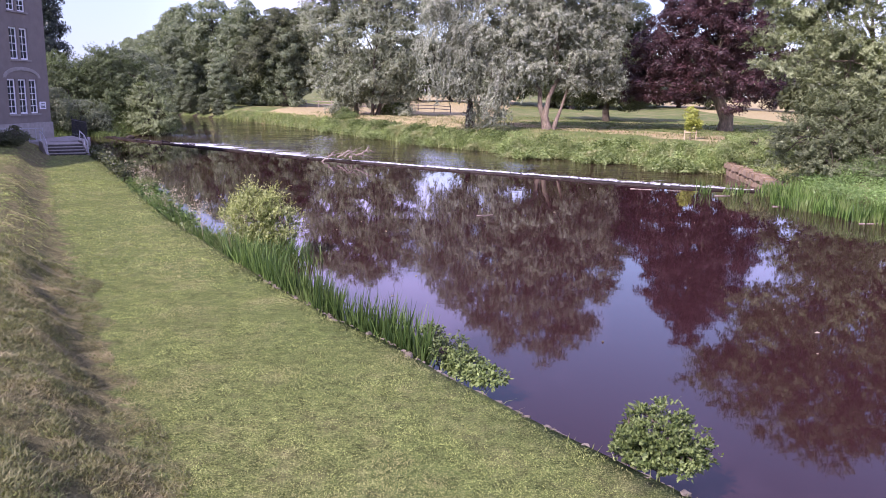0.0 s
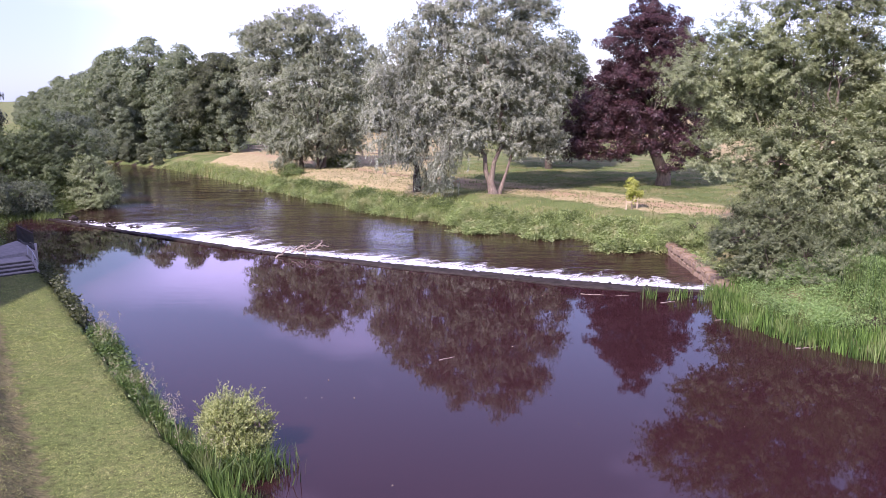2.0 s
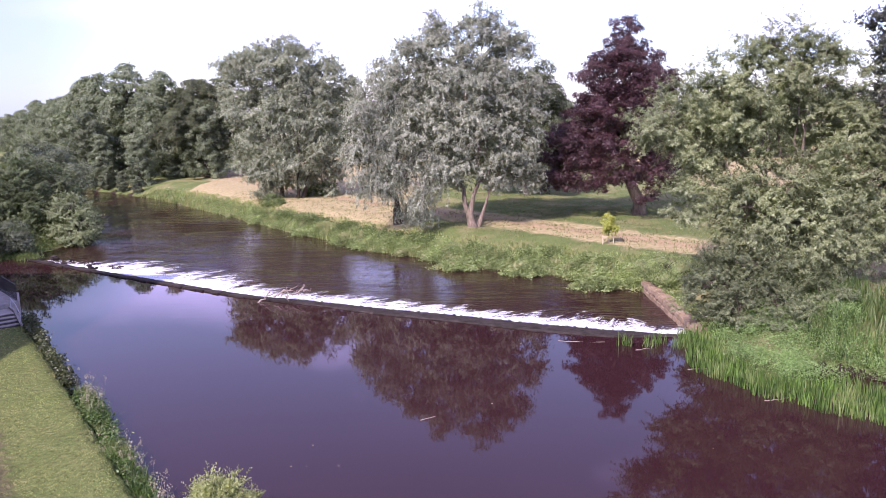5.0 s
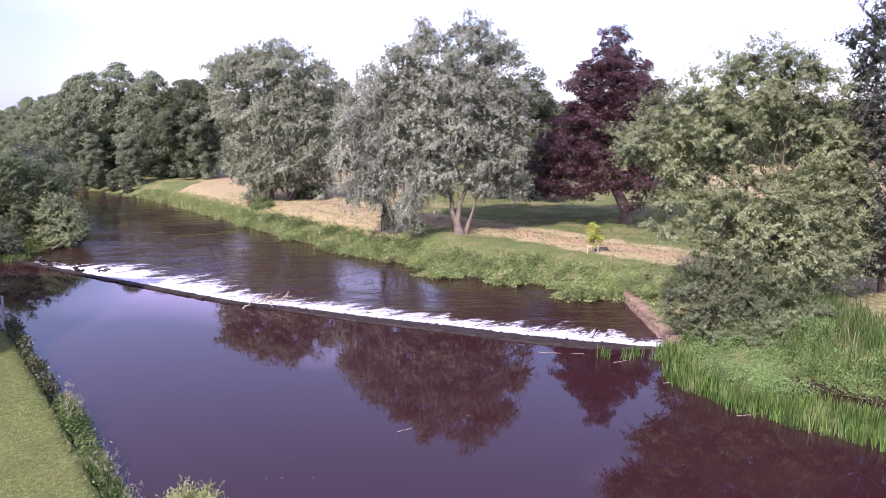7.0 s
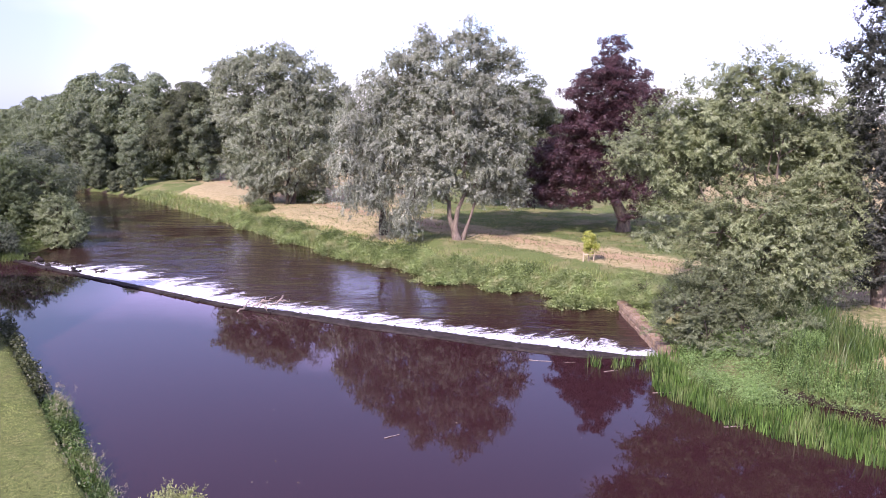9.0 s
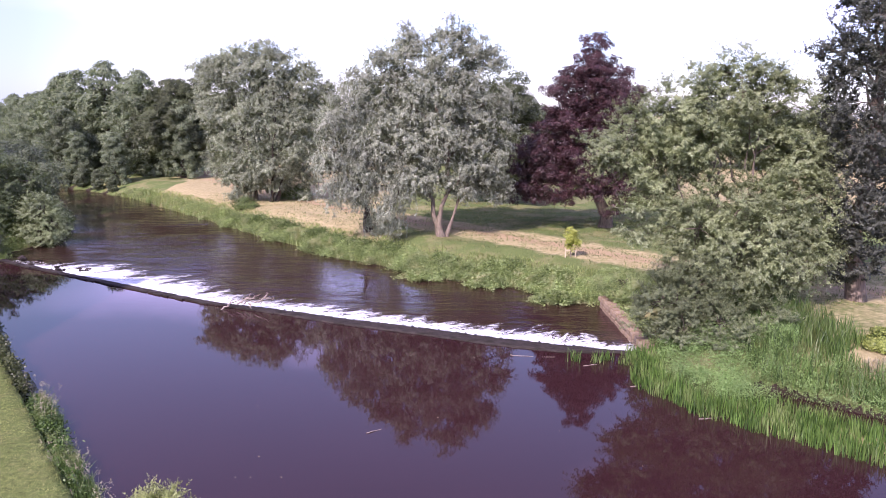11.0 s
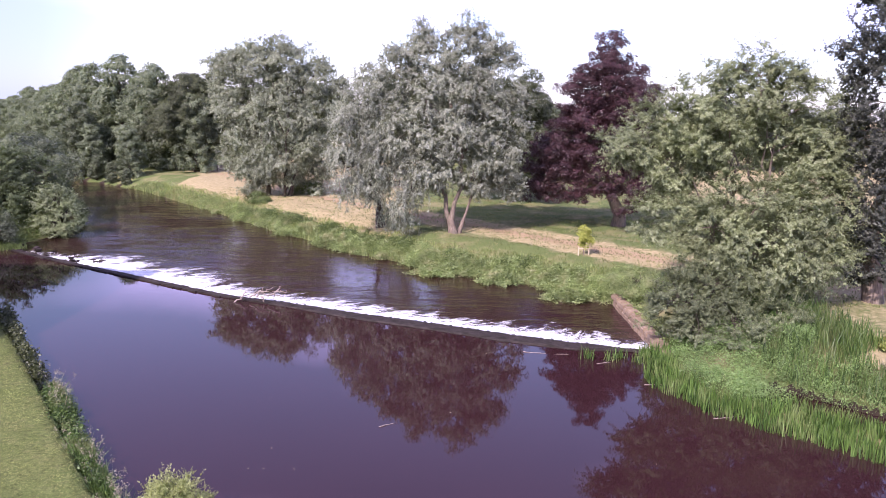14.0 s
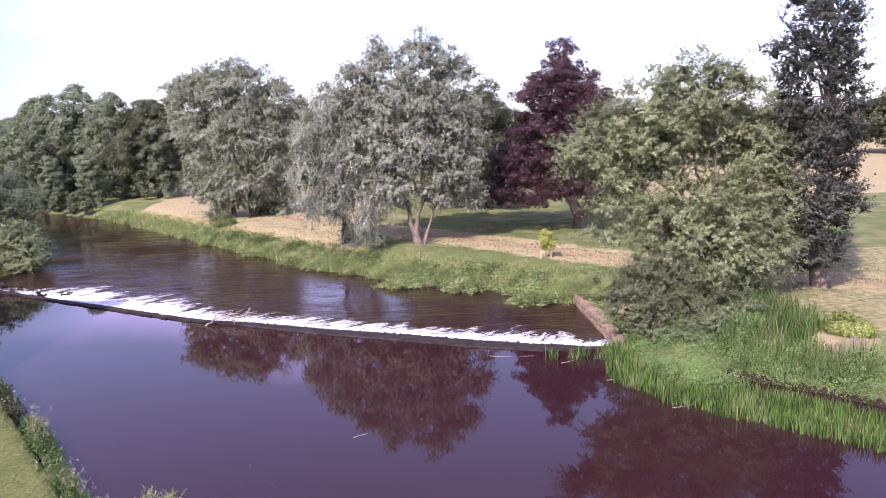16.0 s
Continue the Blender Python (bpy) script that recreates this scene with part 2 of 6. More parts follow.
M_wall = stone_material("weathered_wall_stone", (0.15, 0.10, 0.065), (0.34, 0.25, 0.17), 3.0, (0.10, 0.10, 0.05))
M_edge = stone_material("lichened_edging", (0.075, 0.06, 0.045), (0.24, 0.205, 0.16), 9.0, (0.085, 0.09, 0.04))
M_render = stone_material("brown_roughcast", (0.17, 0.145, 0.13), (0.25, 0.215, 0.19), 2.0)
M_step = stone_material("pale_step_stone", (0.20, 0.18, 0.165), (0.38, 0.35, 0.32), 4.0)
# step stone with the risers' shade put into its colour
M_riser = stone_material("shaded_riser_stone", (0.035, 0.032, 0.03), (0.10, 0.09, 0.082), 4.0)
M_white = plain_material("white_paint", (0.78, 0.78, 0.80), 0.45)
M_foamy = plain_material("white_water", (0.86, 0.86, 0.88), 0.6)
M_drift = bark_material("bleached_driftwood", (0.17, 0.13, 0.105), (0.42, 0.35, 0.30))
M_iron = plain_material("dark_iron", (0.05, 0.05, 0.055), 0.5, 0.6)
M_rail = plain_material("pale_galvanised_steel", (0.42, 0.42, 0.44), 0.45, 0.5)
M_roof = stone_material("slate", (0.05, 0.05, 0.055), (0.12, 0.12, 0.13), 3.0)
M_stake = plain_material("pale_stake_wood", (0.45, 0.36, 0.25), 0.8)


def foam_material():
    """White water that thins out downstream in ragged skewed streaks."""
    m, n, l, out = material("foam_streaks")
    at = n.new("ShaderNodeAttribute")
    at.attribute_name = "flow"

    def streaks(scale, stretch, detail):
        mp = n.new("ShaderNodeMapping")
        mp.inputs["Scale"].default_value = stretch
        l.new(at.outputs["Vector"], mp.inputs[0])
        t = n.new("ShaderNodeTexNoise")
        t.inputs["Scale"].default_value, t.inputs["Detail"].default_value, t.inputs["Roughness"].default_value = scale, detail, 0.65
        l.new(mp.outputs[0], t.inputs["Vector"])
        return t.outputs[0]
    run = n.new("ShaderNodeAttribute")
    run.attribute_name = "run"
    v = math_node(n, l, "ADD", math_node(n, l, "MULTIPLY", streaks(1.0, (1.3, 0.5, 0), 4), 0.55), math_node(n, l, "MULTIPLY", streaks(1.0, (5.5, 2.4, 0), 4), 0.45))
    v = math_node(n, l, "SUBTRACT", v, math_node(n, l, "MULTIPLY", run.outputs["Fac"], 0.21))
    alpha = ramp(n, l, v, [(0.24, (0, 0, 0)), (0.33, (0.55, 0.55, 0.55)), (0.43, (1, 1, 1))])
    c = ramp(n, l, streaks(1.0, (7, 3.5, 0), 5), [(0.35, (0.55, 0.54, 0.56)), (0.6, (0.88, 0.88, 0.90))])
    p = principled(n, l, None, c, 0.55, bump(n, l, streaks(1.0, (9, 6, 0), 4), 0.8, 0.05))
    tr = n.new("ShaderNodeBsdfTransparent")
    ms = n.new("ShaderNodeMixShader")
    l.new(alpha, ms.inputs[0])
    l.new(tr.outputs[0], ms.inputs[1])
    l.new(p.outputs[0], ms.inputs[2])
    l.new(ms.outputs[0], out.inputs[0])
    return m


M_foam = foam_material()


def glass_material():
    m, n, l, out = material("window_glass")
    p = principled(n, l, out, (0.035, 0.04, 0.045), 0.04, spec=0.6)
    return m


M_glass = glass_material()


# ---- mesh helpers ----
def mesh_of(name, verts, faces_flat, sizes, mats, smooth=False):
    """A mesh from arrays: verts (n, 3), the corners' indices and the corners per face."""
    me = bpy.data.meshes.new(name)
    verts, faces_flat, sizes = np.asarray(verts, np.float32), np.asarray(faces_flat, np.int32), np.asarray(sizes, np.int32)
    me.vertices.add(len(verts))
    me.vertices.foreach_set("co", verts.ravel())
    me.loops.add(len(faces_flat))
    me.loops.foreach_set("vertex_index", faces_flat)
    me.polygons.add(len(sizes))
    starts = np.concatenate([[0], np.cumsum(sizes)[:-1]]).astype(np.int32)
    me.polygons.foreach_set("loop_start", starts)
    if smooth:
        me.polygons.foreach_set("use_smooth", np.ones(len(sizes), bool))
    me.update(calc_edges=True)
    for m in mats if isinstance(mats, (list, tuple)) else [mats]:
        me.materials.append(m)
    return me


def thing(name, label, category, group="", kind="", at=(0, 0, 0)):
    ob = new(name)
    ob.location = at
    ob.empty_display_size = 0.2
    return tagged(ob, label, category, group, kind)


def child(name, mesh, parent, label="", kind=""):
    ob = new(name, mesh)
    ob.parent = parent
    return tagged(ob, label, kind=kind)


def part(name, bm, mat, parent, label="", smooth=False):
    """Links a bmesh as one mesh object under a thing or under a part."""
    me = bpy.data.meshes.new(name)
    if smooth:
        for f in bm.faces:
            f.smooth = True
    bm.to_mesh(me)
    bm.free()
    me.materials.append(mat)
    return child(name, me, parent, label)


def box(bm, lo, hi, bevel=0.0):
    made = bmesh.ops.create_cube(bm, size=1.0)["verts"]
    for v in made:
        v.co = Vector([lo[i] + (v.co[i] + 0.5) * (hi[i] - lo[i]) for i in range(3)])
    if bevel:
        edges = list({e for v in made for e in v.link_edges})
        bmesh.ops.bevel(bm, geom=edges, offset=bevel, segments=2, affect="EDGES")
    return bm


def boxes(*spans, bevel=0.0):
    bm = bmesh.new()
    for lo, hi in spans:
        box(bm, lo, hi, bevel)
    return bm


def tube_arrays(path, radii, sides=7):
    path, radii = np.asarray(path, float), np.asarray(radii, float)
    tang = np.gradient(path, axis=0)
    tang /= np.linalg.norm(tang, axis=1)[:, None] + 1e-9
    ref = np.where(np.abs(tang[:, 2:3]) > 0.9, np.array([[1.0, 0, 0]]), np.array([[0, 0, 1.0]]))
    a = np.cross(tang, ref)
    a /= np.linalg.norm(a, axis=1)[:, None] + 1e-9
    b = np.cross(tang, a)
    ang = np.linspace(0, 2 * np.pi, sides, endpoint=False)
    ring = a[:, None] * np.cos(ang)[None, :, None] + b[:, None] * np.sin(ang)[None, :, None]
    verts = (path[:, None] + ring * radii[:, None, None]).reshape(-1, 3)
    faces = []
    for i in range(len(path) - 1):
        for j in range(sides):
            k = (j + 1) % sides
            faces.append((i * sides + j, i * sides + k, (i + 1) * sides + k, (i + 1) * sides + j))
    return verts, np.array(faces)


def tubes_mesh(name, tubes, mat, sides=7):
    vs, fs, base = [], [], 0
    for path, radii in tubes:
        v, f = tube_arrays(path, radii, sides)
        vs.append(v)
        fs.append(f + base)
        base += len(v)
    f = np.concatenate(fs)
    return mesh_of(name, np.concatenate(vs), f.ravel(), np.full(len(f), 4), mat, True)


def curve(a, b, rng, lift=0.15, wob=0.05, n=7):
    a, b = np.asarray(a, float), np.asarray(b, float)
    t = np.linspace(0, 1, n)[:, None]
    d = np.linalg.norm(b - a)
    p = a + (b - a) * t
    p[:, 2] += (np.sin(np.pi * t) * lift * d)[:, 0]
    p[1:-1] += rng.normal(0, wob * d, (n - 2, 3))
    return p


def unit(v):
    return v / (np.linalg.norm(v, axis=-1, keepdims=True) + 1e-9)


def leaf_quads(rng, pos, axis, length, width, fold=0.2):
    """Leaves as rhombs: base, side, tip, side."""
    n = len(pos)
    side = unit(np.cross(axis, rng.normal(0, 1, (n, 3))))
    nor = np.cross(axis, side)
    L, W = length[:, None], width[:, None]
    mid = pos + axis * L * 0.45
    v = np.stack([pos, mid + side * W * 0.5 + nor * W * fold, pos + axis * L, mid - side * W * 0.5 + nor * W * fold], 1)
    return v.reshape(-1, 3)


def leaves_mesh(name, verts, mat, corners=4):
    n = len(verts) // corners
    return mesh_of(name, verts, np.arange(corners * n), np.full(n, corners), mat)


def clump_points(rng, lobes, per_m2, shell=0.45, rough=0.16):
    """Places of leaf clumps over the outsides of the crown's lobes, with the way out at each."""
    cs, outs = [], []
    L = np.array(lobes, float)
    for x, y, z, r, rz in L:
        area = 4 * np.pi * (((r * rz) ** 1.6 * 2 + (r * r) ** 1.6) / 3) ** (1 / 1.6)
        n = max(6, int(area * per_m2))
        d = unit(rng.normal(0, 1, (n, 3)))
        k = 1 - shell * rng.random(n) ** 1.7 + rng.normal(0, rough, n)
        cs.append(np.array([x, y, z]) + d * k[:, None] * np.array([r, r, rz]))
        outs.append(d)
    c, o = np.concatenate(cs), np.concatenate(outs)
    q = np.stack([((c[:, 0] - a) / r) ** 2 + ((c[:, 1] - b) / r) ** 2 + ((c[:, 2] - e) / s) ** 2 for a, b, e, r, s in L], 1)
    keep = (q < 0.30).sum(1) == 0
    return c[keep], o[keep]


def crown_leaves(rng, clumps, outs, per_clump, length, width, spread, droop=0.0, hang=0.35, sprigs=0, reach=2.0, upward=0.5, broad=False, hung_share=0.62):
    """Leaves over rounded puffs, facing mostly out and up; with droop they hang in strands below each puff, with sprigs they sit along shoots."""
    n = len(clumps)
    puff = spread * 1.75 * rng.uniform(0.55, 1.35, n)
    count = np.maximum(4, (per_clump * (puff / (spread * 1.75)) ** 1.6 * rng.uniform(0.7, 1.3, n)).astype(int))
    idx = np.repeat(np.arange(n), count)
    m = len(idx)
    d = unit(unit(rng.normal(0, 1, (m, 3))) + outs[idx] * 0.45 + np.array([0, 0, 0.25]))
    pos = clumps[idx] + d * (puff[idx] * (0.45 + 0.6 * rng.random(m) ** 0.6))[:, None] * np.array([1, 1, 0.72])
    nor = unit(d * 0.8 + outs[idx] * 0.35 + np.array([0, 0, 0.35]) + rng.normal(0, 0.42, (m, 3)))
    if sprigs:
        tw = rng.integers(0, sprigs, m)
        h1, h2, h3 = ((idx * 0.618 + tw * 0.377) % 1.0), ((idx * 0.414 + tw * 0.733) % 1.0), ((idx * 0.289 + tw * 0.521) % 1.0)
        way = unit(np.stack([np.cos(h1 * 6.283), np.sin(h1 * 6.283), h2 * 1.6 - 0.8], 1) + outs[idx] * 0.6 + np.array([0, 0, upward]))
        along = rng.random(m) ** 0.8
        pos = clumps[idx] + way * (along * spread * reach * (0.5 + 0.9 * h3))[:, None] + rng.normal(0, spread * 0.10, (m, 3))
        pos[:, 2] -= along ** 2 * spread * reach * 0.12
        nor = unit(way * 0.75 + np.array([0, 0, 0.5]) + outs[idx] * 0.35 + rng.normal(0, 0.33, (m, 3)))
    if droop:
        strand = rng.integers(0, 7, m)
        u1, u2 = ((idx * 0.618 + strand * 0.377) % 1.0), ((idx * 0.414 + strand * 0.733) % 1.0)
        fall = rng.random(m)
        ang = u1 * 6.283
        swing = np.stack([np.cos(ang), np.sin(ang), 0 * ang], 1)
        hung = rng.random(m) < hung_share
        p2 = clumps[idx] + swing * (puff[idx] * (0.3 + 0.85 * u2))[:, None] + rng.normal(0, spread * 0.13, (m, 3))
        p2[:, 2] += puff[idx] * 0.2 - fall * droop * (0.4 + 1.1 * u2)
        pos = np.where(hung[:, None], p2, pos)
        nor = np.where(hung[:, None], unit(swing * 0.9 + np.array([0, 0, 0.3]) + rng.normal(0, 0.4, (m, 3))), nor)
    axis = unit(np.cross(nor, rng.normal(0, 1, (m, 3))) + np.array([0, 0, -hang]) + outs[idx] * 0.2)
    if sprigs and not droop:
        axis = unit(axis + way * (0.8 if broad else 0.25))
    L, W = (rng.uniform(0.7, 1.3, m) * length)[:, None], (rng.uniform(0.75, 1.25, m) * width)[:, None]
    side = unit(np.cross(axis, nor))
    mid = pos + axis * L * 0.45
    if broad:
        return np.stack([pos, mid + side * W * 0.5, pos + axis * L - nor * L * 0.12, mid - side * W * 0.5], 1).reshape(-1, 3)
    return np.stack([pos - side * W * 0.5, pos + side * W * 0.5, pos + axis * L - nor * L * 0.12], 1).reshape(-1, 3)


def tree(name, label, category, base, lobes, leaf_mat, bark, seed, trunk_r, per_m2=5.0, per_clump=22, length=0.2, width=0.08,
         spread=0.3, droop=0.0, hang=0.35, trunks=None, limbs=8, shell=0.45, rough=0.16, group="", sprigs=0, reach=2.0, upward=0.5, broad=False, hung_share=0.62):
    """A tree with a tapered trunk, limbs to its lobes, twigs and a crown of single leaves. Lobes: x, y, z, radius, half height."""
    rng = np.random.default_rng(seed)
    trunk_r, per_m2, length, width, spread, droop = trunk_r * 1.4, per_m2 * 0.27, length * 1.3, width * 1.35, spread * 1.45, droop * 1.5
    base = np.array(base, float)
    lob = np.array(lobes, float)
    lob[:, :3] -= base
    ob = thing(name, label, category, group, at=base)
    hi = lob[np.argmax(lob[:, 2] + lob[:, 4] * 0.5)]
    stems = []
    for k, (dx, dy, tx, ty, tz, r) in enumerate(trunks or [(0, 0, hi[0] * 0.6, hi[1] * 0.6, hi[2], trunk_r)]):
        p = curve((dx, dy, -0.25), (tx, ty, tz), rng, 0.0, 0.018, 10)
        rr = r * (1 - 0.86 * np.linspace(0, 1, 10) ** 0.8)
        rr[0], rr[1] = r * 1.4, r * 1.06
        stems.append((p, rr))
        child("trunk", tubes_mesh("trunk", [(p, rr)], bark, 10), ob)
    order = np.argsort(-lob[:, 3] * lob[:, 4])[:limbs]
    ends = []
    for i in order:
        p, rr = stems[int(np.argmin([np.linalg.norm(s[0][5] - lob[i, :3]) for s in stems]))]
        k = int(np.clip(np.searchsorted(p[:, 2], lob[i, 2] * 0.55), 2, 7))
        path = curve(p[k], lob[i, :3] + np.array([0, 0, lob[i, 4] * 0.3]), rng, 0.05, 0.03)
        rad = np.linspace(min(rr[k] * 0.7, trunk_r * 0.5), 0.025, 7)
        child("limb", tubes_mesh("limb", [(path, rad)], bark, 6), ob)
        ends.append(path)
    c, o = clump_points(rng, lob, per_m2, shell, rough)
    c[:, 2] = np.maximum(c[:, 2], 0.25 + 0.1 * rng.random(len(c)))
    twigs = []
    for j in rng.choice(len(c), min(len(c), 130), replace=False):
        cand = [(np.linalg.norm(e - c[j], axis=1).min(), e[np.argmin(np.linalg.norm(e - c[j], axis=1))]) for e in ends]
        d, a = min(cand, key=lambda q: q[0])
        if 0.3 < d < 4:
            twigs.append((curve(a, c[j], rng, 0.06, 0.04, 5), np.linspace(0.035, 0.008, 5)))
    if twigs:
        child("twig_mass", tubes_mesh("twig_mass", twigs, bark, 4), ob, kind="stuff")
    if broad:
        v = crown_leaves(rng, c, o, per_clump * 2.7, length, width, spread, droop, hang, sprigs, reach, upward, True)
    else:
        v = crown_leaves(rng, c, o, per_clump * 4.8, length * 0.72, width * 0.74, spread, droop, hang, sprigs, reach, upward, False, hung_share)
    child("crown", leaves_mesh("crown", v, leaf_mat, 4 if broad else 3), ob)
    return ob


def blade_arrays(rng, pos, height, width, lean=0.25, curl=0.25):
    """Grass and reed blades: five corners each, a quad and a tip."""
    n = len(pos)
    a = rng.random(n) * 2 * np.pi
    side = np.stack([np.cos(a), np.sin(a), 0 * a], 1) * width[:, None] * 0.5
    ln = rng.normal(0, lean, (n, 2)) * height[:, None]
    up = np.zeros((n, 3))
    up[:, 2] = height
    mid = pos + up * 0.55 + np.concatenate([ln * 0.4, np.zeros((n, 1))], 1)
    tip = pos + up * rng.uniform(1 - curl, 1.0, n)[:, None] + np.concatenate([ln, np.zeros((n, 1))], 1)
    v = np.stack([pos - side, pos + side, mid + side * 0.75, mid - side * 0.75, tip], 1).reshape(-1, 3)
    b = np.arange(n)[:, None] * 5
    f = np.concatenate([b + [0, 1, 2, 3], b + [3, 2, 4]], 1).ravel()
    return v, f, np.tile([4, 3], n)


def blades_mesh(name, rng, pos, height, width, mat, lean=0.2, curl=0.25):
    v, f, s = blade_arrays(rng, pos, height, width, lean, curl)
    return mesh_of(name, v, f, s, mat)


# ---- the ground, one sheet with the river cut into it ----
POOL_Z, LOWER_Z = 0.0, -0.32
LAWN_EDGE = np.array([(90, -66), (34, -23), (8.5, 0.6), (1.84, 7.65), (0.92, 8.6), (0.31, 9.2), (-0.40, 9.97), (-1.06, 10.65), (-1.91, 11.75), (-3.25, 13.0), (-5.05, 15.1), (-7.2, 17.75), (-10.6, 22.0), (-13.2, 25.6), (-16.2, 29.8), (-24.94, 41.72)], float)
LEFT_BANK = np.array([(-24.94, 41.72), (-26.4, 44.4), (-30.6, 48.6), (-35.0, 54.6), (-37.8, 60.2), (-37.5, 64.2), (-36.9, 68.84), (-35.77, 74.64), (-40.1, 86.01), (-51.39, 106.95), (-70.72, 129.92), (-130.44, 175.78)], float)
FAR_BANK = np.array([(-156.95, 235.89), (-77.08, 143.74), (-57.01, 121.84), (-43.6, 110.38), (-25.91, 88.87), (-17.93, 78.72), (-12.17, 72.2), (-8.19, 66.75), (-4.58, 64.59), (-1.15, 60.69), (2.9, 58.23), (6.21, 56.78), (8.84, 53.68), (11.85, 51.08), (12.63, 50.31)], float)
RIGHT_BANK = np.array([(12.63, 50.31), (12.53, 39.77), (12.02, 36.94), (11.73, 34.37), (12.96, 31.28), (14.77, 29.57), (16.67, 27.89), (18.76, 25.79), (28, 19), (54, 2), (115, -36)], float)
TOE = np.array([(50, -47), (8, -9), (-0.5, 3.2), (-3.19, 6.97), (-3.9, 7.8), (-5.78, 10.3), (-8.73, 14.5), (-12.85, 20.2), (-18.5, 28.4), (-21.4, 32.6), (-24, 36.9), (-30, 46)], float)
PATHWAY = np.array([(-66.8, 152.8), (-45.4, 136.6), (-22.2, 104.6), (-10.5, 89.6), (-2.7, 81.0), (4.4, 73.5), (10.6, 66.7), (15.8, 61.0), (21.0, 55.9), (34, 43.5), (70, 22)], float)
DITCH = np.array([(16.3, 32.6), (17.5, 31.4), (18.9, 30.1), (20.6, 28.1), (25.0, 24.6), (29.8, 21.1), (38, 15.6)], float)
SEGS = [LAWN_EDGE, LEFT_BANK, FAR_BANK, RIGHT_BANK]
RIVER = np.concatenate([LAWN_EDGE, LEFT_BANK[1:], FAR_BANK, RIGHT_BANK[1:]])


def line_distance(x, y, line):
    best = np.full(x.shape, 1e9)
    for (ax, ay), (bx, by) in zip(line[:-1], line[1:]):
        dx, dy = bx - ax, by - ay
        t = np.clip(((x - ax) * dx + (y - ay) * dy) / (dx * dx + dy * dy), 0, 1)
        best = np.minimum(best, np.hypot(x - ax - t * dx, y - ay - t * dy))
    return best


def in_polygon(x, y, poly):
    inside = np.zeros(x.shape, bool)
    for (ax, ay), (bx, by) in zip(poly, np.roll(poly, -1, 0)):
        cross = ((ay > y) != (by > y)) & (x < (bx - ax) * (y - ay) / (by - ay + 1e-12) + ax)
        inside ^= cross
    return inside


def smoothstep(a, b, v):
    t = np.clip((v - a) / (b - a), 0, 1)
    return t * t * (3 - 2 * t)


def lumps(x, y, s=1.0):
    """A cheap smooth unevenness between -1 and 1."""
    return (np.sin(x * 1.7 * s + 1.3 * np.sin(y * 0.9 * s)) + np.sin(y * 2.1 * s + 1.1 * np.sin(x * 1.3 * s + 2)) + np.sin((x + y) * 0.83 * s + 0.7)) / 3


def ground_z(x, y):
    """Height of the ground and its covers."""
    x, y = np.asarray(x, float), np.asarray(y, float)
    wet = in_polygon(x, y, RIVER)
    d = np.stack([line_distance(x, y, s) for s in SEGS])
    near = np.argmin(d, 0)
    dm = d.min(0)
    toe = line_distance(x, y, TOE)
    behind = in_polygon(x, y, np.concatenate([TOE, [(-80, 80), (-400, 80), (-400, -400), (50, -400)]]))
    upper = np.where(behind, smoothstep(0.0, 1.45, toe + 0.18 * lumps(x, y, 2.6) * smoothstep(0, 0.3, toe)), 0)
    lawn = 0.62 + 0.70 * upper + np.where(behind, smoothstep(0.5, 11, toe) * 0.4, 0) + 0.02 * lumps(x, y, 2.2) + np.where(behind, 0.045 * lumps(x, y, 4.7) + 0.03 * lumps(y, x, 8.3), 0) * (1 - smoothstep(1.0, 2.4, toe))
    left = -0.25 + 1.6 * smoothstep(0.0, 3.5, dm) + 0.1 * lumps(x, y)
    far = -0.34 + 0.75 * smoothstep(0.0, 2.2, dm) + 0.62 * smoothstep(1.0, 7.0, dm) + 0.28 * smoothstep(2.5, 7.0, dm) + 0.10 * lumps(x, y) * smoothstep(0, 2, dm)
    right = -0.05 + 0.65 * smoothstep(0.0, 2.0, dm) + 0.95 * smoothstep(1.2, 7, dm) + 0.07 * lumps(x, y)
    fen = -0.05 + 0.2 * smoothstep(0.0, 1.5, dm) + 1.4 * smoothstep(3.8, 8.5, dm) + 0.05 * lumps(x, y)
    fen = fen - 0.42 * (1 - smoothstep(0.8, 1.3, line_distance(x, y, DITCH)))
    right = fen + (right - fen) * smoothstep(33.5, 38, y)
    rise = smoothstep(100, 420, y) * 2.5
    z = np.select([near == 0, near == 1, near == 2], [lawn, left, far], right) + rise
    low = np.where(near == 0, -1.2, -0.35 - 0.9 * smoothstep(0, 1.5, dm)) - np.where(near == 2, 0.2, 0)
    z = np.where(wet, low, z)
    return z, wet, near, dm, behind, toe


def grid_lines(lo, hi, step, reach, grow=1.16):
    mid = np.arange(lo, hi + step * 0.5, step)
    out, s = [], step
    a = hi
    while a < reach:
        s *= grow
        a += s
        out.append(a)
    neg, s, a = [], step, lo
    while a > -reach:
        s *= grow
        a -= s
        neg.append(a)
    return np.concatenate([neg[::-1], mid, out])


gx, gy = grid_lines(-44, 32, 0.32, 4000), grid_lines(0, 96, 0.32, 4000)
GX, GY = np.meshgrid(gx, gy)
gz, g_wet, g_near, g_d, g_behind, g_toe = ground_z(GX, GY)
ny, nx = GX.shape
